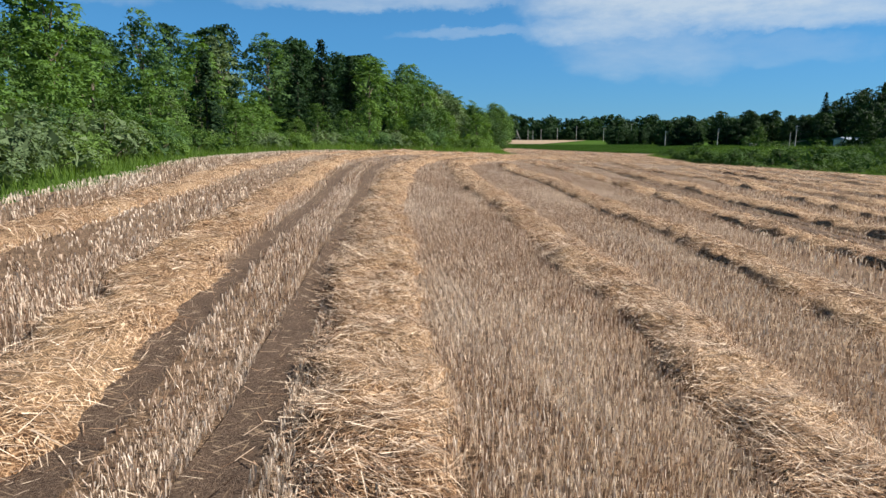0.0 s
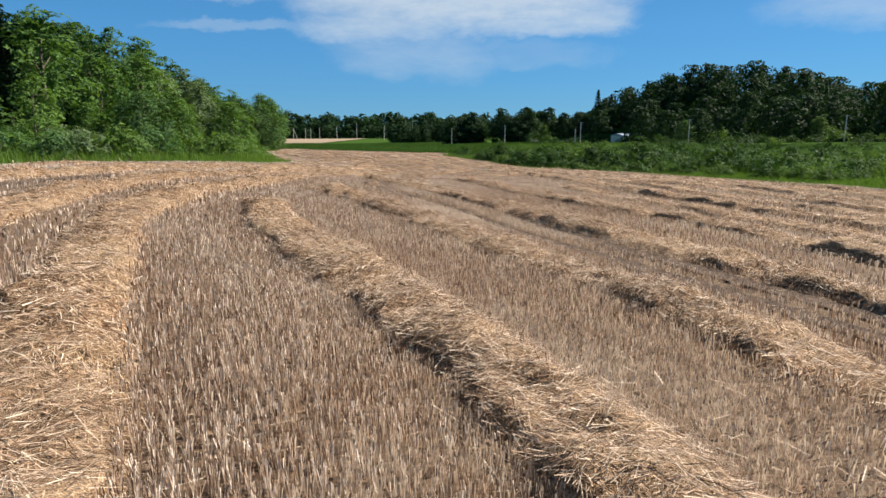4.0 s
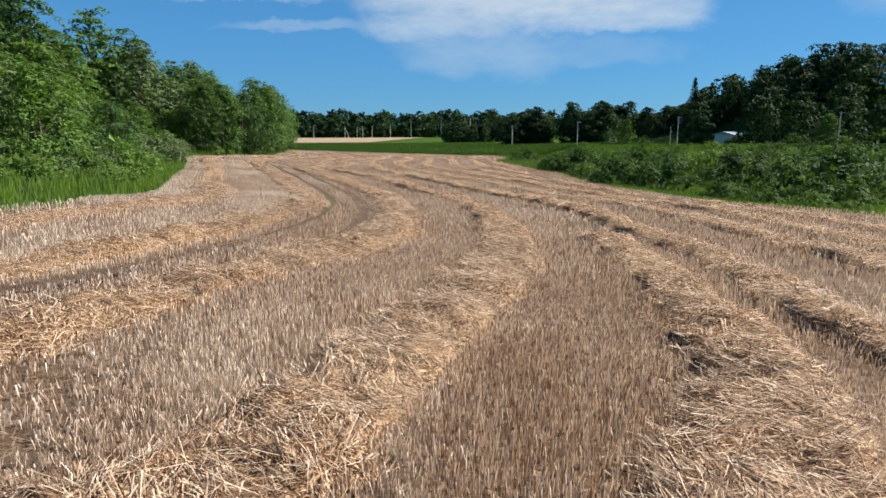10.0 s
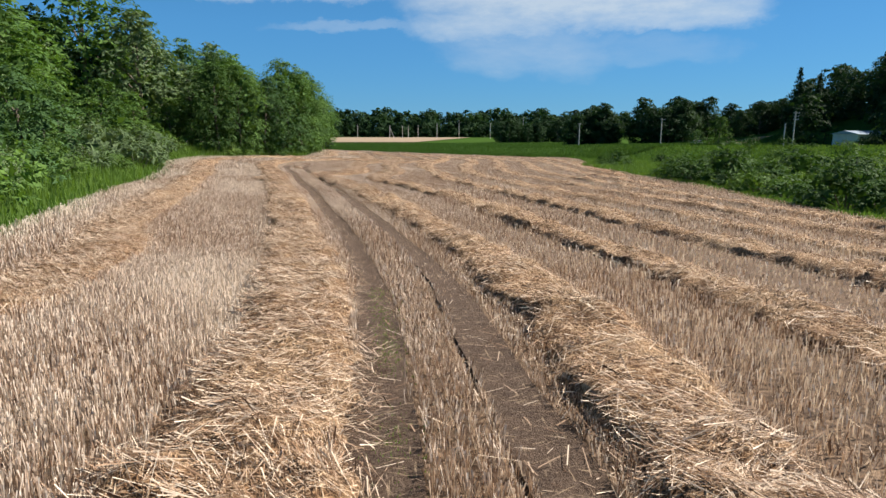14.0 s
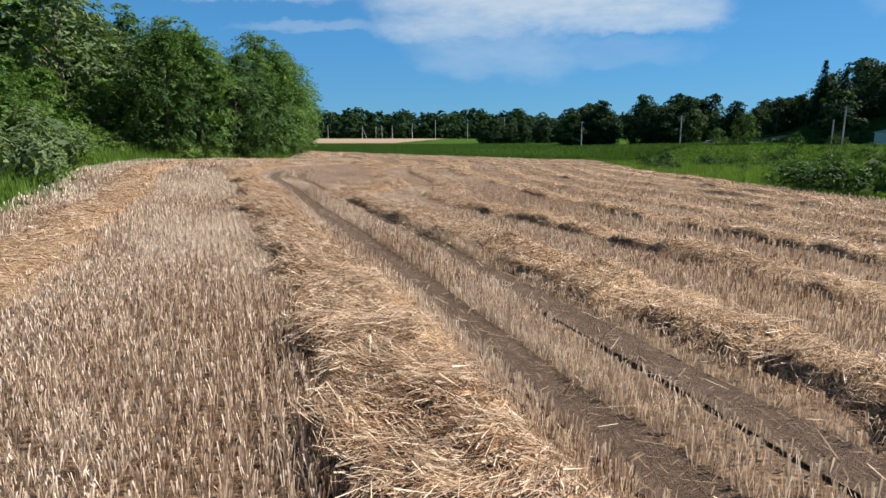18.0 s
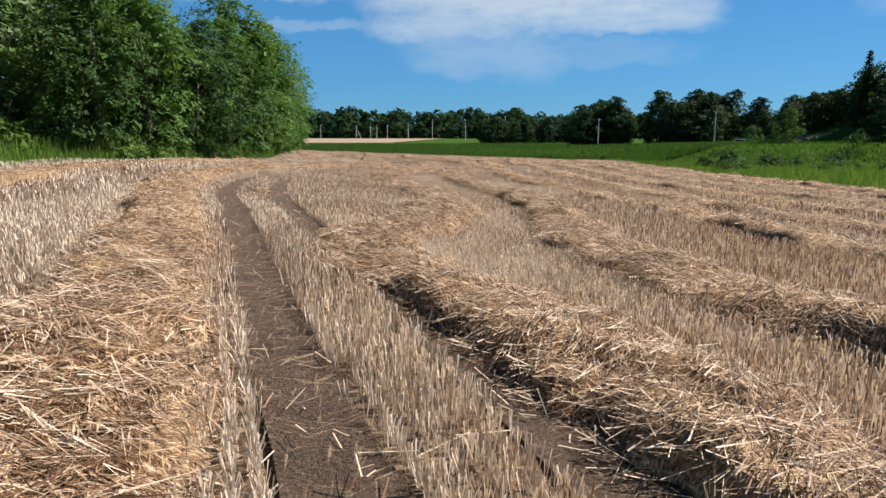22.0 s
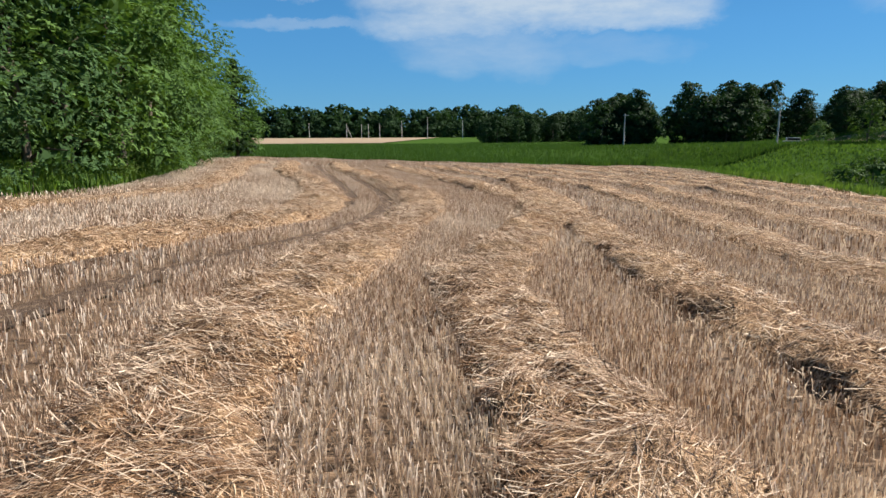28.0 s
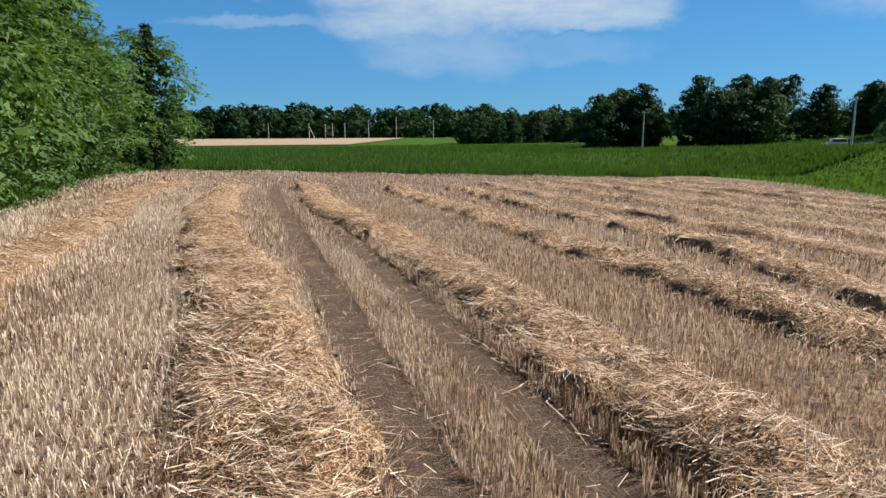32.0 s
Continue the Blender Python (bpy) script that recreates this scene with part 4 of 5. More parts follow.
LABEL = {
    "tall": ("tall broad-leaved tree with a dense dark green crown", "tree", "trees of the wooded slope"),
    "edge": ("broad-leaved tree leafy to the ground at the wood's edge", "tree", "trees of the wooded slope"),
    "border": ("leafy broad-leaved tree overhanging the field corner", "tree", "trees of the wooded slope"),
    "far": ("distant broad-leaved tree with a dark rounded crown", "tree", "distant trees"),
    "spire": ("slender dark conifer with drooping boughs", "conifer", "conifers"),
    "willow": ("pale soft-leaved willow shrub at the wood's edge", "shrub", "shrubs along the wood"),
    "scrub": ("dense dark green shrub growing in rank grass", "shrub", "shrubs of the wet strip"),
    "bush": ("leafy green shrub standing in tall grass", "shrub", "shrubs along the wood"),
}
used_stock = set()


def plant(kind, which, x, y, scale=1.0, stretch=1.0, sink=0.1):
    src = STOCK[kind][which % len(STOCK[kind])]
    z = float(ground_z(np.array([x]), np.array([y]))[0]) - sink
    m = Matrix.LocRotScale((x, y, z), Euler((0, 0, RNG.uniform(0, 6.283))), None)
    if src.name in used_stock:
        ob = copy_thing(src, m)
    else:
        used_stock.add(src.name)
        ob = src
        ob.matrix_basis = m
    ob.scale = (scale, scale, scale * stretch)
    lab, cat, grp = LABEL[kind]
    tagged(ob, lab, cat, grp)
    return ob


def left_x(y):
    return float(np.interp(y, LEFT_EDGE[:, 1], LEFT_EDGE[:, 0]))


def spread(points, gap, tries, sampler):
    out = list(points)
    for _ in range(tries):
        x, y = sampler()
        if all((x - a) ** 2 + (y - b) ** 2 > gap ** 2 for a, b in out[-260:]):
            out.append((x, y))
    return out


# wooded slope: an edge row of leafy trees, taller trees behind
lx, ly = LEFT_EDGE[:, 0], LEFT_EDGE[:, 1]
le_d, le_r = frame_of(LEFT_EDGE)


def set_back(i, depth):
    return lx[i] - le_r[i, 0] * depth, ly[i] - le_r[i, 1] * depth


placed = []


def free(x, y, gap):
    for a, b, g in placed:
        if (x - a) ** 2 + (y - b) ** 2 < ((gap + g) / 2) ** 2:
            return False
    return True


def try_tree(kind, x, y, gap, scale, stretch=1.0, back=2.6):
    d, _ = near_line(np.array([x]), np.array([y]), LEFT_EDGE)
    if inside(np.array([x]), np.array([y]))[0] or d[0] < back or not free(x, y, gap):
        return False
    placed.append((x, y, gap))
    plant(kind, int(RNG.integers(0, 9)), x, y, scale, stretch)
    return True


for i in range(0, len(LEFT_EDGE), 1):
    if ly[i] < 4 or ly[i] > 242:
        continue
    if ly[i] > 181:
        x, y = set_back(i, RNG.uniform(2.6, 3.4) if ly[i] < 198 else RNG.uniform(0.9, 1.7))
        try_tree("border", x, y, 3.3, RNG.uniform(1.15, 1.4), RNG.uniform(0.95, 1.1) * (0.9 if ly[i] > 222 else 1.0), 0.8)
        x, y = set_back(i, RNG.uniform(0.9, 1.9))
        if RNG.random() < 0.5 and not inside(np.array([x]), np.array([y]))[0]:
            plant("bush", int(RNG.choice([0, 1, 1])), x, y, RNG.uniform(0.5, 0.85), RNG.uniform(0.9, 1.4))
    elif 76 < ly[i] < 114:
        x, y = set_back(i, RNG.uniform(6, 10))
        if free(x, y, 2.4) and not inside(np.array([x]), np.array([y]))[0]:
            placed.append((x, y, 2.4))
            plant("willow" if RNG.random() < 0.6 else "bush", int(RNG.integers(0, 9)), x, y, RNG.uniform(0.8, 1.4))
        x, y = set_back(i, RNG.uniform(11, 14))
        try_tree("edge", x, y, 4.2, RNG.uniform(0.5, 0.8))
    else:
        for again in range(2 if ly[i] < 60 else int(RNG.integers(0, 2))):
            x, y = set_back(i, RNG.uniform(2.6, 7.5))
            if free(x, y, 2.0) and not inside(np.array([x]), np.array([y]))[0]:
                placed.append((x, y, 1.6))
                plant("willow" if RNG.random() < 0.7 else "bush", int(RNG.integers(0, 9)), x, y, RNG.uniform(0.8, 1.5), RNG.uniform(0.9, 1.2))
        x, y = set_back(i, RNG.uniform(5.5, 9.0))
        try_tree("edge", x, y, 3.4, RNG.uniform(0.6, 1.0))
for depth, gap, lo, hi in ((8.5, 4.2, 0.65, 0.9), (11.5, 4.6, 0.75, 1.0), (15, 5.2, 0.8, 1.1), (21, 6.2, 0.9, 1.15), (30, 7.5, 0.9, 1.2), (42, 9, 0.95, 1.2)):
    for i in range(0, len(LEFT_EDGE), 2):
        if ly[i] < 4 or ly[i] > 242:
            continue
        x, y = set_back(i, depth + RNG.uniform(-2.5, 2.5))
        if y > 250 or (76 < ly[i] < 114 and depth < 16):
            continue
        kind = "spire" if RNG.random() < (0.18 if y < 75 else 0.06) else ("tall" if depth < 28 else "far")
        try_tree(kind, x, y, gap, RNG.uniform(lo - 0.08, hi + 0.1) * (1.22 if y > 150 and depth > 10 else 1.0 if y > 138 else 0.8 if 55 < y else 1.0))


# the last trees of the wood's edge, at the field's far corner
plant("border", 2, 18.2, 247.2, 1.22, 1.0)
plant("border", 1, 14.2, 247.5, 1.25, 1.0)
plant("spire", 1, 18.4, 245.4, 0.98, 1.05)
plant("spire", 0, 15.4, 233.4, 0.86, 1.0)
plant("edge", 0, 13.0, 252.5, 1.2, 1.0)


for i, (x, y, size) in enumerate(((4.9, 153, 1.5), (3.4, 156.5, 1.75), (2.0, 161, 1.6), (6.0, 148.5, 1.1), (1.6, 166, 1.4), (5.6, 143.5, 0.9))):
    plant("willow", i, x, y, size, 1.0)
for i, (x, y, size) in enumerate(((-20, 102, 1.3), (-23, 98, 1.15), (-16.6, 108, 1.1), (-24.6, 65, 1.1))):
    plant("spire", i, x, y, size, 0.8)


def woods(name, places, label, seed, clumps=26, leaves=38, size=0.72):
    """Many far trees as one object: crowns of leaf sprays down to the ground."""
    r = np.random.default_rng(seed)
    kinds = [crown_leaves(np.random.default_rng(seed + j), 13, 6.2 - 0.4 * j, clumps, leaves, size, -0.22, plump=1.35)[0] for j in range(5)]
    P = np.array(places)
    z = ground_z(P[:, 0], P[:, 1]) - 0.2
    out = []
    for (x, y, s), zz in zip(places, z):
        q = kinds[int(r.integers(0, 5))]
        a = r.uniform(0, 6.283)
        R = np.array([[np.cos(a), -np.sin(a), 0], [np.sin(a), np.cos(a), 0], [0, 0, r.uniform(0.9, 1.15)]])
        out.append((q.reshape(-1, 3) @ R.T * s + np.array([x, y, zz])).reshape(-1, 3, 3))
    ob = tris(name, np.concatenate(out), LEAF_DARK)
    tagged(ob, label, "woods", kind="stuff")


# the wooded hill across the road, and the tall conifers at its foot
hill_places = []
for i in range(2600):
    x, y = RNG.uniform(128, 270), RNG.uniform(90, 330)
    road = 99.4 + (294.3 - y) * 0.288
    if x < road + 9 or x > road + 95 or ((x - 195) / 85) ** 2 + ((y - 208) / 100) ** 2 > 1 or x - 21 < 0.8 * (y - 97) or (x < 156 and 214 < y < 246) or not free(x, y, 6.6):
        continue
    placed.append((x, y, 6.6))
    hill_places.append((x, y, RNG.uniform(0.8, 1.12)))
woods("hill_woods", hill_places, "dense dark woods covering a hill beyond the road", 40)
plant("spire", 0, 152.5, 262.7, 1.32)
for i in range(7):
    plant("spire", i, 157 + i * 4.5 + RNG.uniform(-1, 1), 258 - i * 4 + RNG.uniform(-3, 3), RNG.uniform(0.85, 1.1))

for i in range(60):
    y = RNG.uniform(120, 262)
    x = 99.4 + (294.3 - y) * 0.288 + RNG.uniform(7, 16)
    if not 212 < y < 246 and free(x, y, 4.5):
        placed.append((x, y, 4.5))
        plant("edge", int(RNG.integers(0, 9)), x, y, RNG.uniform(0.6, 0.95))

# clumps beyond the poles, low trees, and the far woods
for cx_, cy_, w, n, lo, hi in ((120, 338, 11, 13, 1.08, 1.27), (150, 324, 13, 15, 1.15, 1.42), (178, 312, 13, 13, 0.95, 1.15), (206, 318, 16, 12, 0.9, 1.1), (158, 284, 9, 9, 0.62, 0.85), (116, 430, 16, 16, 0.72, 0.92), (150, 440, 20, 18, 0.85, 1.1)):
    for k in range(n):
        plant("far", int(RNG.integers(0, 9)), cx_ + RNG.uniform(-w, w), cy_ + RNG.uniform(-9, 9), RNG.uniform(lo, hi))
far_places = [(-260 + k * 3.4 + RNG.uniform(-3, 3), 660 + RNG.uniform(0, 60), RNG.uniform(1.25, 1.8)) for k in range(300)]
far_places += [(-260 + k * 5.2 + RNG.uniform(-3, 3), 652 + RNG.uniform(0, 12), RNG.uniform(0.7, 1.15)) for k in range(196)]
woods("far_woods", far_places, "distant belt of dark green woods across the valley", 60, 16, 16, 1.7)
for k in range(6):
    plant("spire", k, RNG.uniform(60, 190), 655 + RNG.uniform(0, 30), RNG.uniform(1.3, 1.7))

# shrubs of the wet strip right of the field
ri = smooth_line(RIGHT, 1.0)
rd, rr = frame_of(ri)
thicket = []
for i in range(2400):
    k = int(RNG.integers(0, len(ri)))
    depth = 2.6 + 42 * RNG.random() ** 1.3
    x, y = ri[k, 0] - rr[k, 0] * depth, ri[k, 1] - rr[k, 1] * depth
    open_ground = np.sin(x * 0.21 + 1.3) * np.sin(y * 0.17 + 0.6) + 0.55 * np.sin(y * 0.071 + x * 0.06)
    if y < 30 or y > 245 or inside(np.array([x]), np.array([y]))[0] or x > 99.4 + (294.3 - y) * 0.288 - 5:
        continue
    if depth < (10 if y < 98 else 4 if y < 140 else 2.6) or (y > 165 and RNG.random() < 0.75) or open_ground < (0.05 if depth < 14 else -0.6):
        continue
    size = RNG.choice([0.8, 1.15, 1.6]) * RNG.uniform(0.8, 1.15) * (1.0 if y < 170 else 0.6) * (1.3 if depth > 15 and y < 170 else 1.0)
    if not free(x, y, 2.0 + 1.3 * size):
        continue
    placed.append((x, y, 2.0 + 1.3 * size))
    if depth < 19 and 50 < y < 235:
        plant("scrub", int(RNG.choice([0, 1, 2])), x, y, size, RNG.uniform(0.8, 1.2))
    else:
        thicket.append((x, y, size))
for i in range(900):
    y = RNG.uniform(60, 226)
    road = 99.4 + (294.3 - y) * 0.288
    x = RNG.uniform(88, road - 4)
    size = RNG.uniform(0.7, 1.6) if y < 188 else RNG.uniform(0.6, 1.1)
    if (y > 188 and RNG.random() < 0.8) or not free(x, y, 2.4 + size):
        continue
    placed.append((x, y, 2.4 + size))
    thicket.append((x, y, size))
for x, y, size in ((60.5, 164, 1.5), (63.5, 166.5, 1.35), (66.5, 164.5, 1.5), (62, 168.5, 1.2), (55, 134, 1.45), (57.5, 130.5, 1.5), (59.5, 137, 1.3), (72, 176, 1.2), (70, 203, 1.3), (67.4, 199, 0.7), (136.5, 218, 1.0), (141, 220, 0.9), (133, 216, 1.2), (150, 219, 1.1)):
    plant("scrub", int(RNG.choice([0, 2])), x, y, size, RNG.uniform(0.95, 1.15))
P = np.array(thicket)
zs = ground_z(P[:, 0], P[:, 1]) - 0.1
soup = {0: [], 1: []}
for j, (x, y, s_) in enumerate(thicket):
    a = RNG.uniform(0, 6.283)
    turn = np.array([[np.cos(a), -np.sin(a), 0], [np.sin(a), np.cos(a), 0], [0, 0, RNG.uniform(0.8, 1.2)]])
    soup[int(RNG.random() < 0.35)].append((SPRAYS[3 + j % 3][j % 2::2].reshape(-1, 3) @ turn.T * s_ + np.array([x, y, zs[j]])).reshape(-1, 3, 3))
tagged(tris("scrub_thicket", np.concatenate(soup[0]), LEAF_SCRUB), "scattered dark green scrub growing in the wet strip", "scrub", kind="stuff")
tagged(tris("scrub_thicket", np.concatenate(soup[1]), LEAF_PALE), "scattered yellow-green scrub growing in the wet strip", "scrub", kind="stuff")


# ---- grass verges and green crop ----
def blades(name, x, y, h, w, mat, label, category, seed):
    r = np.random.default_rng(seed)
    m = len(x)
    z = ground_z(x, y) - 0.03
    ang = r.uniform(0, np.pi, m)
    base = np.stack([x, y, z], -1)
    hh = h * r.uniform(0.55, 1.2, m)
    tip = base + np.stack([r.normal(0, 0.18, m) * hh, r.normal(0, 0.18, m) * hh, hh], -1)
    W = np.stack([np.cos(ang), np.sin(ang), np.zeros(m)], -1) * (w * r.uniform(0.6, 1.3, m))[:, None]
    mid = base * 0.45 + tip * 0.55
    flip = r.random(m) < 0.5
    ob = tris(name, np.where(flip[:, None, None], np.stack([base - W, base + W, tip], 1), np.stack([base, mid + W * 1.2, tip - W * 0.6], 1)), mat)
    tagged(ob, label, category, kind="stuff")


r0 = np.random.default_rng(21)
k = r0.integers(0, len(LEFT_EDGE), 90000)
dep = (0.15 + 6.5 * r0.random(len(k)) ** 1.3) * np.where((ly[k] > 74) & (ly[k] < 114), 1.9, 1.0)
vx, vy = lx[k] - le_r[k, 0] * dep + r0.normal(0, 0.4, len(k)), ly[k] - le_r[k, 1] * dep + r0.normal(0, 0.4, len(k))
ok = ~inside(vx, vy) & (vy > 0)
vx, vy, dep = vx[ok], vy[ok], dep[ok]
blades("verge_grass", vx, vy, np.clip(0.25 + dep * 0.28, 0.25, 1.2) + 0.35 * step01(vy, 165, 180), 0.035, GRASS, "tall green grass and weeds along the wood's edge", "grass", 22)
k = r0.integers(0, len(ri), 200000)
dep = 0.2 + 44 * r0.random(len(k)) ** 1.4
vx, vy = ri[k, 0] - rr[k, 0] * dep + r0.normal(0, 0.5, len(k)), ri[k, 1] - rr[k, 1] * dep + r0.normal(0, 0.5, len(k))
ok = ~inside(vx, vy) & (vy > 25)
vx, vy, dep = vx[ok], vy[ok], dep[ok]
blades("wet_strip_grass", vx, vy, np.clip(0.25 + dep * 0.06, 0.25, 0.7) + 0.45 * step01(vy, 150, 175), 0.08, WET_GRASS, "rank green grass of the wet strip beside the field", "grass", 23)
vx, vy = r0.uniform(58, 150, 60000), r0.uniform(185, 272, 60000)
ok = ~inside(vx, vy) & (vx < 97 + (294.3 - vy) * 0.288)
blades("meadow_grass", vx[ok], vy[ok], np.full(ok.sum(), 0.55), 0.13, WET_GRASS, "rough green meadow grass between field and lane", "grass", 25)
vx, vy = r0.uniform(8, 150, 110000), 250.5 + 140 * r0.random(110000) ** 1.7
ok = ~inside(vx, vy)
blades("green_crop", vx[ok], vy[ok], np.full(ok.sum(), 1.0), 0.07, CROP, "even bright green crop standing beyond the stubble", "crop", 24)

# weeds in the wheel tracks, and stray straw
rut = RUTS["tramline_left"]
sel = rut[(rut[:, 1] > 88) & (rut[:, 1] < 110)]
rw = np.random.default_rng(31)
k = rw.integers(0, len(sel), 16000)
amount = np.sin(sel[k, 1] * 0.9) + 0.8 * np.sin(sel[k, 1] * 2.9) + (sel[k, 1] > 91) * 0.8
k = k[amount > rw.uniform(-0.4, 1.2, len(k))]
wx, wy = sel[k, 0] + rw.normal(0.12, 0.12, len(k)), sel[k, 1] + rw.uniform(-0.2, 0.2, len(k))
rut = RUTS["second_tramline_left"]
sel = rut[(rut[:, 1] > 47) & (rut[:, 1] < 63)]
k = rw.integers(0, len(sel), 900)
k = k[np.sin(sel[k, 1] * 1.7) > rw.uniform(0.2, 1.1, len(k))]
wx, wy = np.r_[wx, sel[k, 0] + rw.normal(0.1, 0.09, len(k))], np.r_[wy, sel[k, 1] + rw.uniform(-0.2, 0.2, len(k))]
blades("track_weeds", wx, wy, np.full(len(wx), 0.13), 0.012, GRASS, "low green weeds growing along a wheel track", "weeds", 32)


def stray_straw():
    r = np.random.default_rng(33)
    k = r.integers(0, len(MAIN), 20000)
    x, y = MAIN[k, 0] + r.normal(0, 4.0, len(k)), MAIN[k, 1] + r.uniform(-0.5, 0.5, len(k))
    k = r.integers(0, len(ALL_RUTS), 2500)
    x, y = np.r_[x, ALL_RUTS[k, 0] + r.normal(0, 0.25, len(k))], np.r_[y, ALL_RUTS[k, 1] + r.uniform(-0.3, 0.3, len(k))]
    ok = inside(x, y) & (y > 3)
    x, y = x[ok], y[ok]
    m = len(x)
    z = soil_top(x, y) + 0.035 + r.random(m) ** 2 * 0.12
    a, t = r.uniform(0, np.pi, m), r.normal(0, 0.2, m)
    D = np.stack([np.cos(a) * np.cos(t), np.sin(a) * np.cos(t), np.sin(t)], -1) * r.uniform(0.06, 0.22, m)[:, None]
    W = np.stack([-np.sin(a), np.cos(a), np.zeros(m)], -1) * r.uniform(0.003, 0.006, m)[:, None]
    c = np.stack([x, y, z], -1)
    ob = quads("stray_straw", np.stack([c - D - W, c + D - W, c + D + W, c - D + W], 1), STRAW)
    tagged(ob, "stray cut straws scattered over stubble and wheel tracks", "straw", kind="stuff")


stray_straw()


def straw_clump(x, y, size, seed):
    r = np.random.default_rng(seed)
    z = float(soil_top(x, y))
    root = new("straw_clump")
    root.location = (x, y, z - 0.02)
    bm = bmesh.new()
    bmesh.ops.create_icosphere(bm, subdivisions=3, radius=1.0)
    for v in bm.verts:
        n = noise.noise(v.co * 1.7 + Vector((seed, 0, 0))) * 0.35 + noise.noise(v.co * 5.0 + Vector((0, seed, 0))) * 0.16
        v.co = Vector((v.co.x * 1.15, v.co.y * 0.8, max(v.co.z, -0.15) * 0.62)) * (size * (1 + n))
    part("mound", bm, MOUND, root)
    m = 420
    d = r.normal(0, 1, (m, 3))
    d /= np.linalg.norm(d, axis=1)[:, None]
    d[:, 2] = np.abs(d[:, 2])
    c = d * np.array([1.15, 0.8, 0.62]) * size * r.uniform(0.85, 1.12, m)[:, None]
    t = np.cross(d, r.normal(0, 1, (m, 3)))
    t /= np.linalg.norm(t, axis=1)[:, None]
    w = np.cross(d, t)
    t, w = t * r.uniform(0.06, 0.2, m)[:, None], w * r.uniform(0.002, 0.004, m)[:, None]
    ob = quads("loose_straw", np.stack([c - t - w, c + t - w, c + t + w, c - t + w], 1), STRAW, root)
    ob["kind"] = "stuff"
    tagged(root, "matted brown clump of straw dropped on the stubble", "straw clump", "straw clumps on the field")


for i, (x, y, s_) in enumerate(((15.9, 73.8, 0.62), (18.4, 76.3, 0.5), (16.8, 68.6, 0.42), (19.1, 70.7, 0.62), (15.0, 67.2, 0.4), (27.4, 76.6, 0.42), (14.9, 79.6, 0.4), (17.2, 83.0, 0.45),
                                (20.2, 145.2, 0.62), (19.0, 170.3, 0.5), (17.5, 157.4, 0.4), (25.3, 212.4, 0.42), (34.7, 226.4, 0.5), (15.6, 142.5, 0.32), (11.2, 64.5, 0.45))):
    straw_clump(x, y, s_, 70 + i)


# ---- road, yard, poles, house, van, far fields, clouds ----
def strip(name, line, half, lift, mat, label, category):
    along, right = frame_of(line)
    off = np.linspace(-half, half, 5)[None]
    x, y = line[:, 0:1] + right[:, 0:1] * off, line[:, 1:2] + right[:, 1:2] * off
    ob = grow(name, np.stack([x, y, ground_z(x, y) + lift], -1), grid_faces(len(line), 5), mat, smooth=True)
    tagged(ob, label, category, kind="structure")


strip("road", smooth_line([(163, 80), (146, 143), (134, 182), (122, 221.5), (110, 256), (102, 294), (98, 330)], 3.0), 2.4, 0.12, ROAD, "grey asphalt lane behind the wet strip", "road")


def patch(name, x0, x1, y0, y1, lift, mat, label, category, skew=0.0):
    xs, ys = np.linspace(x0, x1, 30), np.linspace(y0, y1, 20)
    X, Y = np.meshgrid(xs, ys)
    X = X + skew * (Y - y0)
    ob = grow(name, np.stack([X, Y, ground_z(X, Y) + lift], -1), grid_faces(20, 30), mat, smooth=True)
    tagged(ob, label, category, kind="structure")


patch("far_tan_field", -90, 62, 425, 640, 0.3, SAND, "bare tan field in the distance beyond the green crop", "field", 0.35)
patch("yard", 118, 150, 268, 292, 0.25, SAND, "pale gravel yard behind the poles", "yard", -0.25)


def utility_pole(x, y, top, arm=1, radius=0.15, strut=0.0):
    base = float(ground_z(np.array([x]), np.array([y]))[0])
    h = top - base
    root = new("utility_pole")
    root.location = (x, y, base)
    v, f = tube([(0, 0, -0.4), (0, 0, h * 0.5), (0, 0, h)], [radius, radius * 0.85, radius * 0.65], 10)
    grow("shaft", v, f, CONCRETE, root, smooth=True)
    if strut:
        v, f = tube([(strut, -strut * 0.4, -0.3), (0.05, 0, h * 0.86)], [radius * 0.9, radius * 0.6], 8)
        grow("strut", v, f, CONCRETE, root, smooth=True)
    for a in range(arm):
        z = h - 0.35 - 0.7 * a
        bm = bmesh.new()
        bmesh.ops.create_cube(bm, size=1)
        bmesh.ops.scale(bm, vec=(1.5 - 0.3 * a, 0.09, 0.09), verts=bm.verts)
        bmesh.ops.translate(bm, vec=(0.25, 0, z), verts=bm.verts)
        part("crossarm", bm, STEEL, root)
        for q in (-0.4, 0.3, 0.85):
            v, f = tube([(q, 0, z + 0.04), (q, 0, z + 0.12), (q, 0, z + 0.2)], [0.03, 0.05, 0.025], 8)
            grow("insulator", v, f, PAINT, root, smooth=True)
    tagged(root, "weathered concrete utility pole with a short crossarm", "utility pole", "utility poles along the lane")
    return root


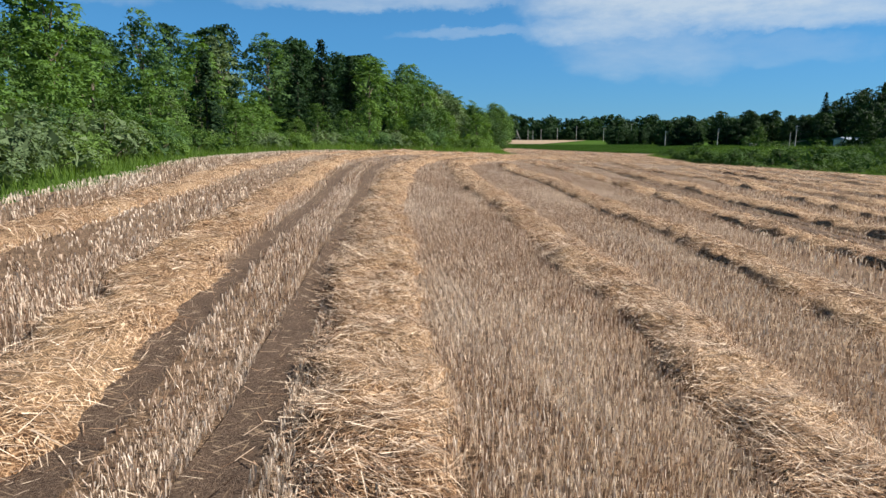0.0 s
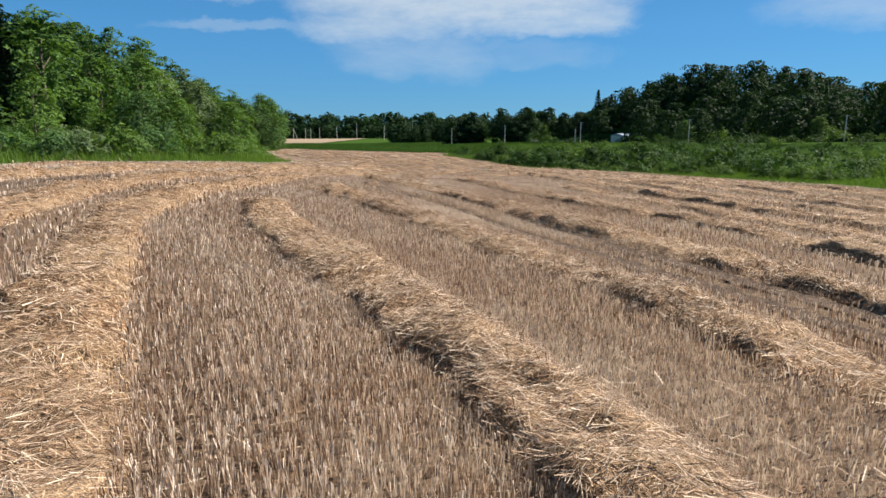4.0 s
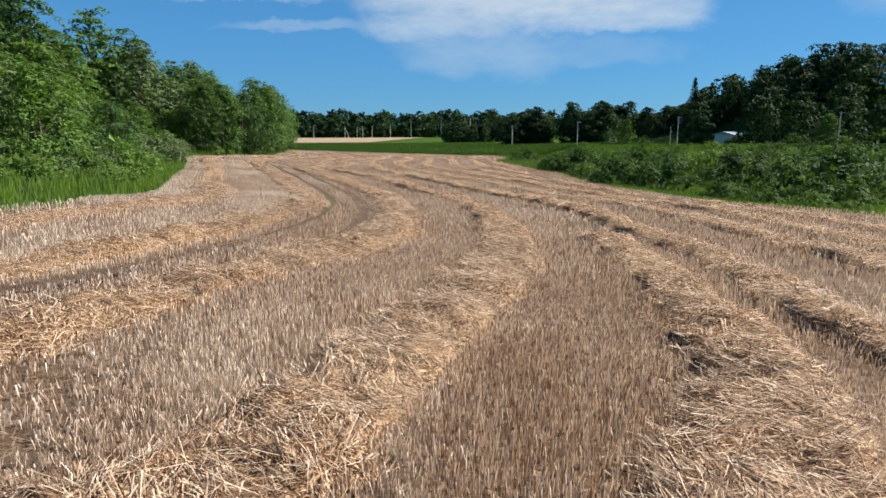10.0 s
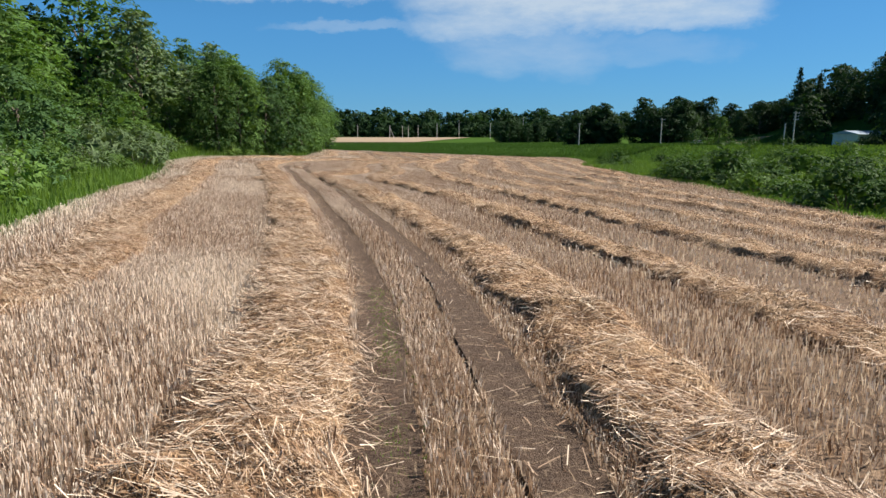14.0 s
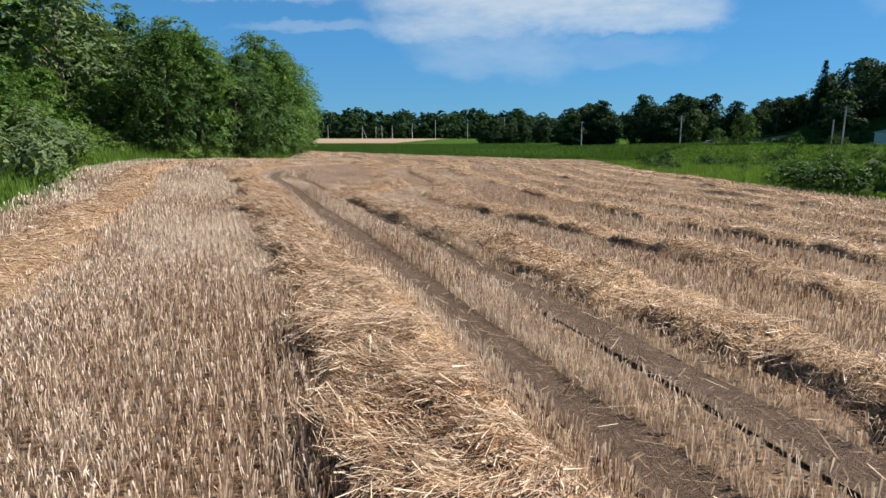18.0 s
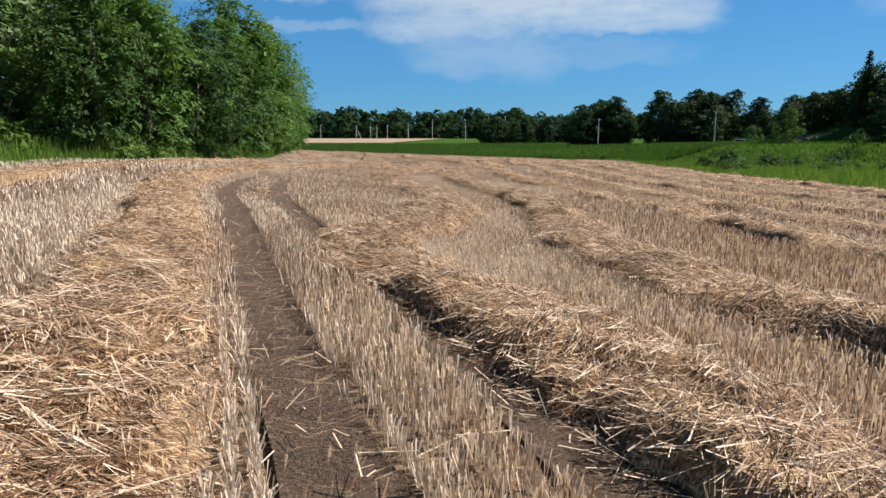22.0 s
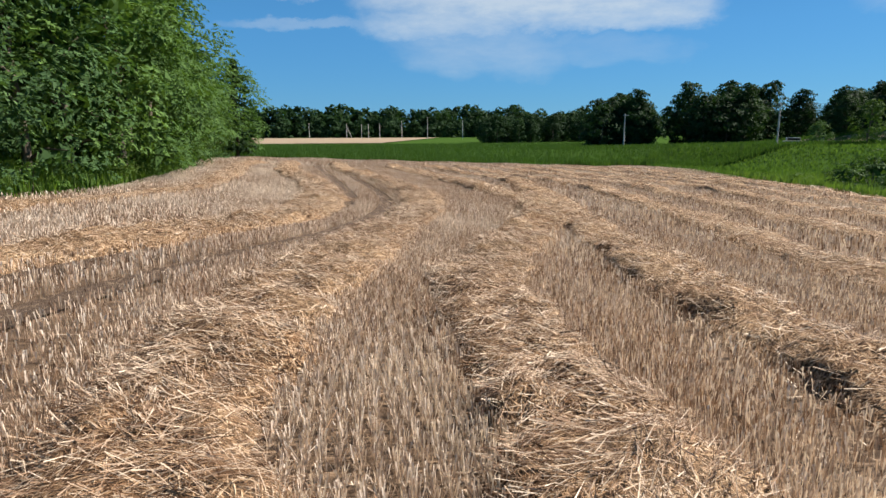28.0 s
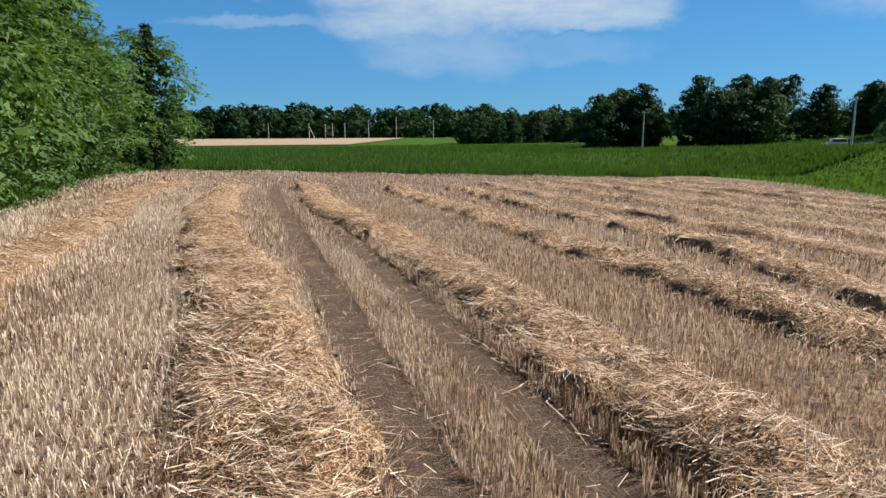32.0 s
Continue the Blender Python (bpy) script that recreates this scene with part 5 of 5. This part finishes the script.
for x, y, top, arm, strut in ((99.4, 294.3, 4.6, 1, 0), (107.4, 256.2, 5.5, 1, 0), (119.7, 221.5, 6.4, 3, 0), (118.3, 222.6, 3.9, 0, 0), (131.7, 182.2, 6.7, 1, 0), (144.0, 143.0, 7.1, 1, 0), (138.0, 486.0, 10.4, 1, 0)):
    utility_pole(x, y, top, arm, 0.16, strut)
for x, y, top, strut in ((63.3, 596, 5.9, 3.6), (72, 584, 5.4, 0), (76.5, 584, 5.6, 0), (84, 584, 6.0, 0), (97.8, 578, 7.6, 0), (112.2, 564.5, 9.6, 0), (139.6, 578.7, 7.8, 0), (40, 640, 6.5, 0)):
    utility_pole(x, y, top, 1, 0.22, strut)


def wire(a, b, sag):
    t = np.linspace(0, 1, 14)
    p = np.array(a)[None] * (1 - t[:, None]) + np.array(b)[None] * t[:, None]
    p[:, 2] -= sag * 4 * t * (1 - t)
    v, f = tube(p, np.full(14, 0.012), 4)
    ob = grow("power_line", v, f, DARK)
    tagged(ob, "thin dark power line sagging between concrete poles", "power line", "power lines")


line_tops = [(99.4, 294.3, 4.5), (107.4, 256.2, 5.4), (119.7, 221.5, 6.3), (131.7, 182.2, 6.6), (144.0, 143.0, 7.0)]
for a, b in zip(line_tops[:-1], line_tops[1:]):
    wire(a, b, 0.7)


def box(bm, x0, x1, y0, y1, z0, z1):
    c = bmesh.ops.create_cube(bm, size=1)["verts"]
    bmesh.ops.scale(bm, vec=(x1 - x0, y1 - y0, z1 - z0), verts=c)
    bmesh.ops.translate(bm, vec=((x0 + x1) / 2, (y0 + y1) / 2, (z0 + z1) / 2), verts=c)


def low_house(x, y, turn, w, d, h):
    root = new("house")
    root.matrix_basis = pose(x, y, float(ground_z(np.array([x]), np.array([y]))[0]) + 0.1, 0, 0, turn)
    bm = bmesh.new()
    box(bm, -w / 2, w / 2, -d / 2, d / 2, 0, h)
    part("wall", bm, PAINT, root)
    bm = bmesh.new()
    e = 0.5
    vs = [bm.verts.new(q) for q in ((-w / 2 - e, -d / 2 - e, h), (w / 2 + e, -d / 2 - e, h), (w / 2 + e, d / 2 + e, h), (-w / 2 - e, d / 2 + e, h), (-w / 2 - e, 0, h + d * 0.14), (w / 2 + e, 0, h + d * 0.14))]
    for q in ((0, 1, 5, 4), (2, 3, 4, 5), (0, 4, 3), (1, 2, 5), (3, 2, 1, 0)):
        bm.faces.new([vs[i] for i in q])
    part("roof", bm, ROOF, root)
    for i in range(4):
        bm = bmesh.new()
        cx_ = -w / 2 + w * (i + 0.5) / 4
        box(bm, cx_ - 0.7, cx_ + 0.7, -d / 2 - 0.06, -d / 2 + 0.1, 0.9, 2.0)
        part("window", bm, DARK, root)
    tagged(root, "low white house with a blue-grey metal roof among trees", "house")


low_house(147, 233, 17, 12, 6, 2.6)


def van(x, y, turn):
    root = new("van")
    root.matrix_basis = pose(x, y, float(ground_z(np.array([x]), np.array([y]))[0]) + 0.14, 0, 0, turn)
    bm = bmesh.new()
    box(bm, -0.75, 0.75, -1.7, 1.7, 0.35, 1.15)
    box(bm, -0.7, 0.7, -1.65, 1.1, 1.15, 1.8)
    bmesh.ops.bevel(bm, geom=list(bm.edges), offset=0.08, segments=2, affect='EDGES')
    part("body", bm, PAINT, root)
    for s_ in (-1, 1):
        bm = bmesh.new()
        box(bm, s_ * 0.705 - 0.02, s_ * 0.705 + 0.02, -1.5, 1.0, 1.22, 1.65)
        part("window", bm, DARK, root)
        for yy in (-1.1, 1.1):
            v, f = tube([(s_ * 0.62, yy, 0.28), (s_ * 0.7, yy, 0.28), (s_ * 0.78, yy, 0.28)], [0.28, 0.28, 0.2], 14)
            grow("wheel", v, f, DARK, root, smooth=True)
    tagged(root, "small white van parked on the lane", "van")


van(133, 281, 60)


def cloud_build(nt, n, l, b):
    """A long cloud bank with a frayed end and a falling veil; the coordinates are degrees of bearing and height."""
    uv = n.new("ShaderNodeUVMap").outputs["UV"]

    def calc(op, a, c):
        m = n.new("ShaderNodeMath")
        m.operation = op
        for i, v in enumerate((a, c)):
            if isinstance(v, (int, float)):
                m.inputs[i].default_value = v
            else:
                l.new(v, m.inputs[i])
        return m.outputs[0]
    sep = n.new("ShaderNodeSeparateXYZ")
    l.new(uv, sep.inputs[0])
    bend = calc('SUBTRACT', noise_node(n, l, 0.22, 6, 0.6, uv, (1.0, 1.6, 1.0)), 0.5)
    curl = calc('SUBTRACT', noise_node(n, l, 0.16, 6, 0.65, uv, (1.0, 1.8, 1.0)), 0.5)
    x, y = calc('ADD', sep.outputs[0], calc('MULTIPLY', bend, 7.0)), calc('ADD', sep.outputs[1], calc('MULTIPLY', curl, 3.2))
    total = None
    # bearing, height, half width, half height, slant, weight
    for cx_, cy_, w, h, slant, weight in ((21, 11.6, 15, 2.9, 0.0, 0.85), (28, 9.4, 8, 1.5, 0.03, 0.66), (14, 9.2, 7, 1.8, 0.02, 0.6), (17, 7.0, 8, 2.4, -0.06, 0.30), (27, 6.6, 7, 1.2, 0.0, 0.16),
                                          (-6, 11.2, 13, 0.8, 0.02, 0.45), (3, 8.8, 8, 0.5, 0.03, 0.28), (-34, 11.0, 10, 1.2, 0.0, 0.3), (58, 9.5, 12, 2.0, 0.0, 0.4)):
        u = calc('DIVIDE', calc('SUBTRACT', x, cx_), w)
        v = calc('DIVIDE', calc('SUBTRACT', calc('SUBTRACT', y, cy_), calc('MULTIPLY', calc('SUBTRACT', x, cx_), slant)), h)
        q = calc('ADD', calc('POWER', calc('ABSOLUTE', u, 0.0), 2.6), calc('POWER', calc('ABSOLUTE', v, 0.0), 2.2))
        r = n.new("ShaderNodeMapRange")
        r.interpolation_type = 'SMOOTHSTEP'
        r.inputs[1].default_value, r.inputs[2].default_value, r.inputs[3].default_value, r.inputs[4].default_value = 0.05, 1.5, weight, 0.0
        l.new(q, r.inputs[0])
        total = r.outputs[0] if total is None else calc('MAXIMUM', total, r.outputs[0])
    fray = noise_node(n, l, 0.55, 7, 0.65, uv, (0.5, 1.5, 1.0))
    m = calc('MULTIPLY', total, calc('ADD', 0.25, calc('MULTIPLY', fray, 1.15)))
    m = calc('MINIMUM', calc('MAXIMUM', m, 0.0), 0.72)
    e = n.new("ShaderNodeEmission")
    e.inputs["Color"].default_value, e.inputs["Strength"].default_value = (0.82, 0.92, 1.0, 1), 0.42
    t = n.new("ShaderNodeBsdfTransparent")
    s = n.new("ShaderNodeMixShader")
    l.new(m, s.inputs[0])
    l.new(t.outputs[0], s.inputs[1])
    l.new(e.outputs[0], s.inputs[2])
    l.new(s.outputs[0], n["Material Output"].inputs["Surface"])


def clouds():
    az, el = np.radians(np.linspace(-45, 75, 61)), np.radians(np.linspace(2, 20, 19))
    A, E = np.meshgrid(az, el)
    R = 3500
    V = np.stack([np.sin(A) * np.cos(E) * R + 20, np.cos(A) * np.cos(E) * R + 100, np.sin(E) * R], -1)
    ob = grow("cloud_bank", V, grid_faces(19, 61), material("thin_cloud", cloud_build), smooth=True)
    uvl = ob.data.uv_layers.new(name="UVMap")
    U = np.stack([np.degrees(A), np.degrees(E)], -1).reshape(-1, 2)
    vi = np.empty(len(ob.data.loops), np.int32)
    ob.data.loops.foreach_get("vertex_index", vi)
    uvl.data.foreach_set("uv", U[vi].astype(np.float32).ravel())
    tagged(ob, "thin white summer cloud spread across a blue sky", "cloud", kind="structure")


clouds()
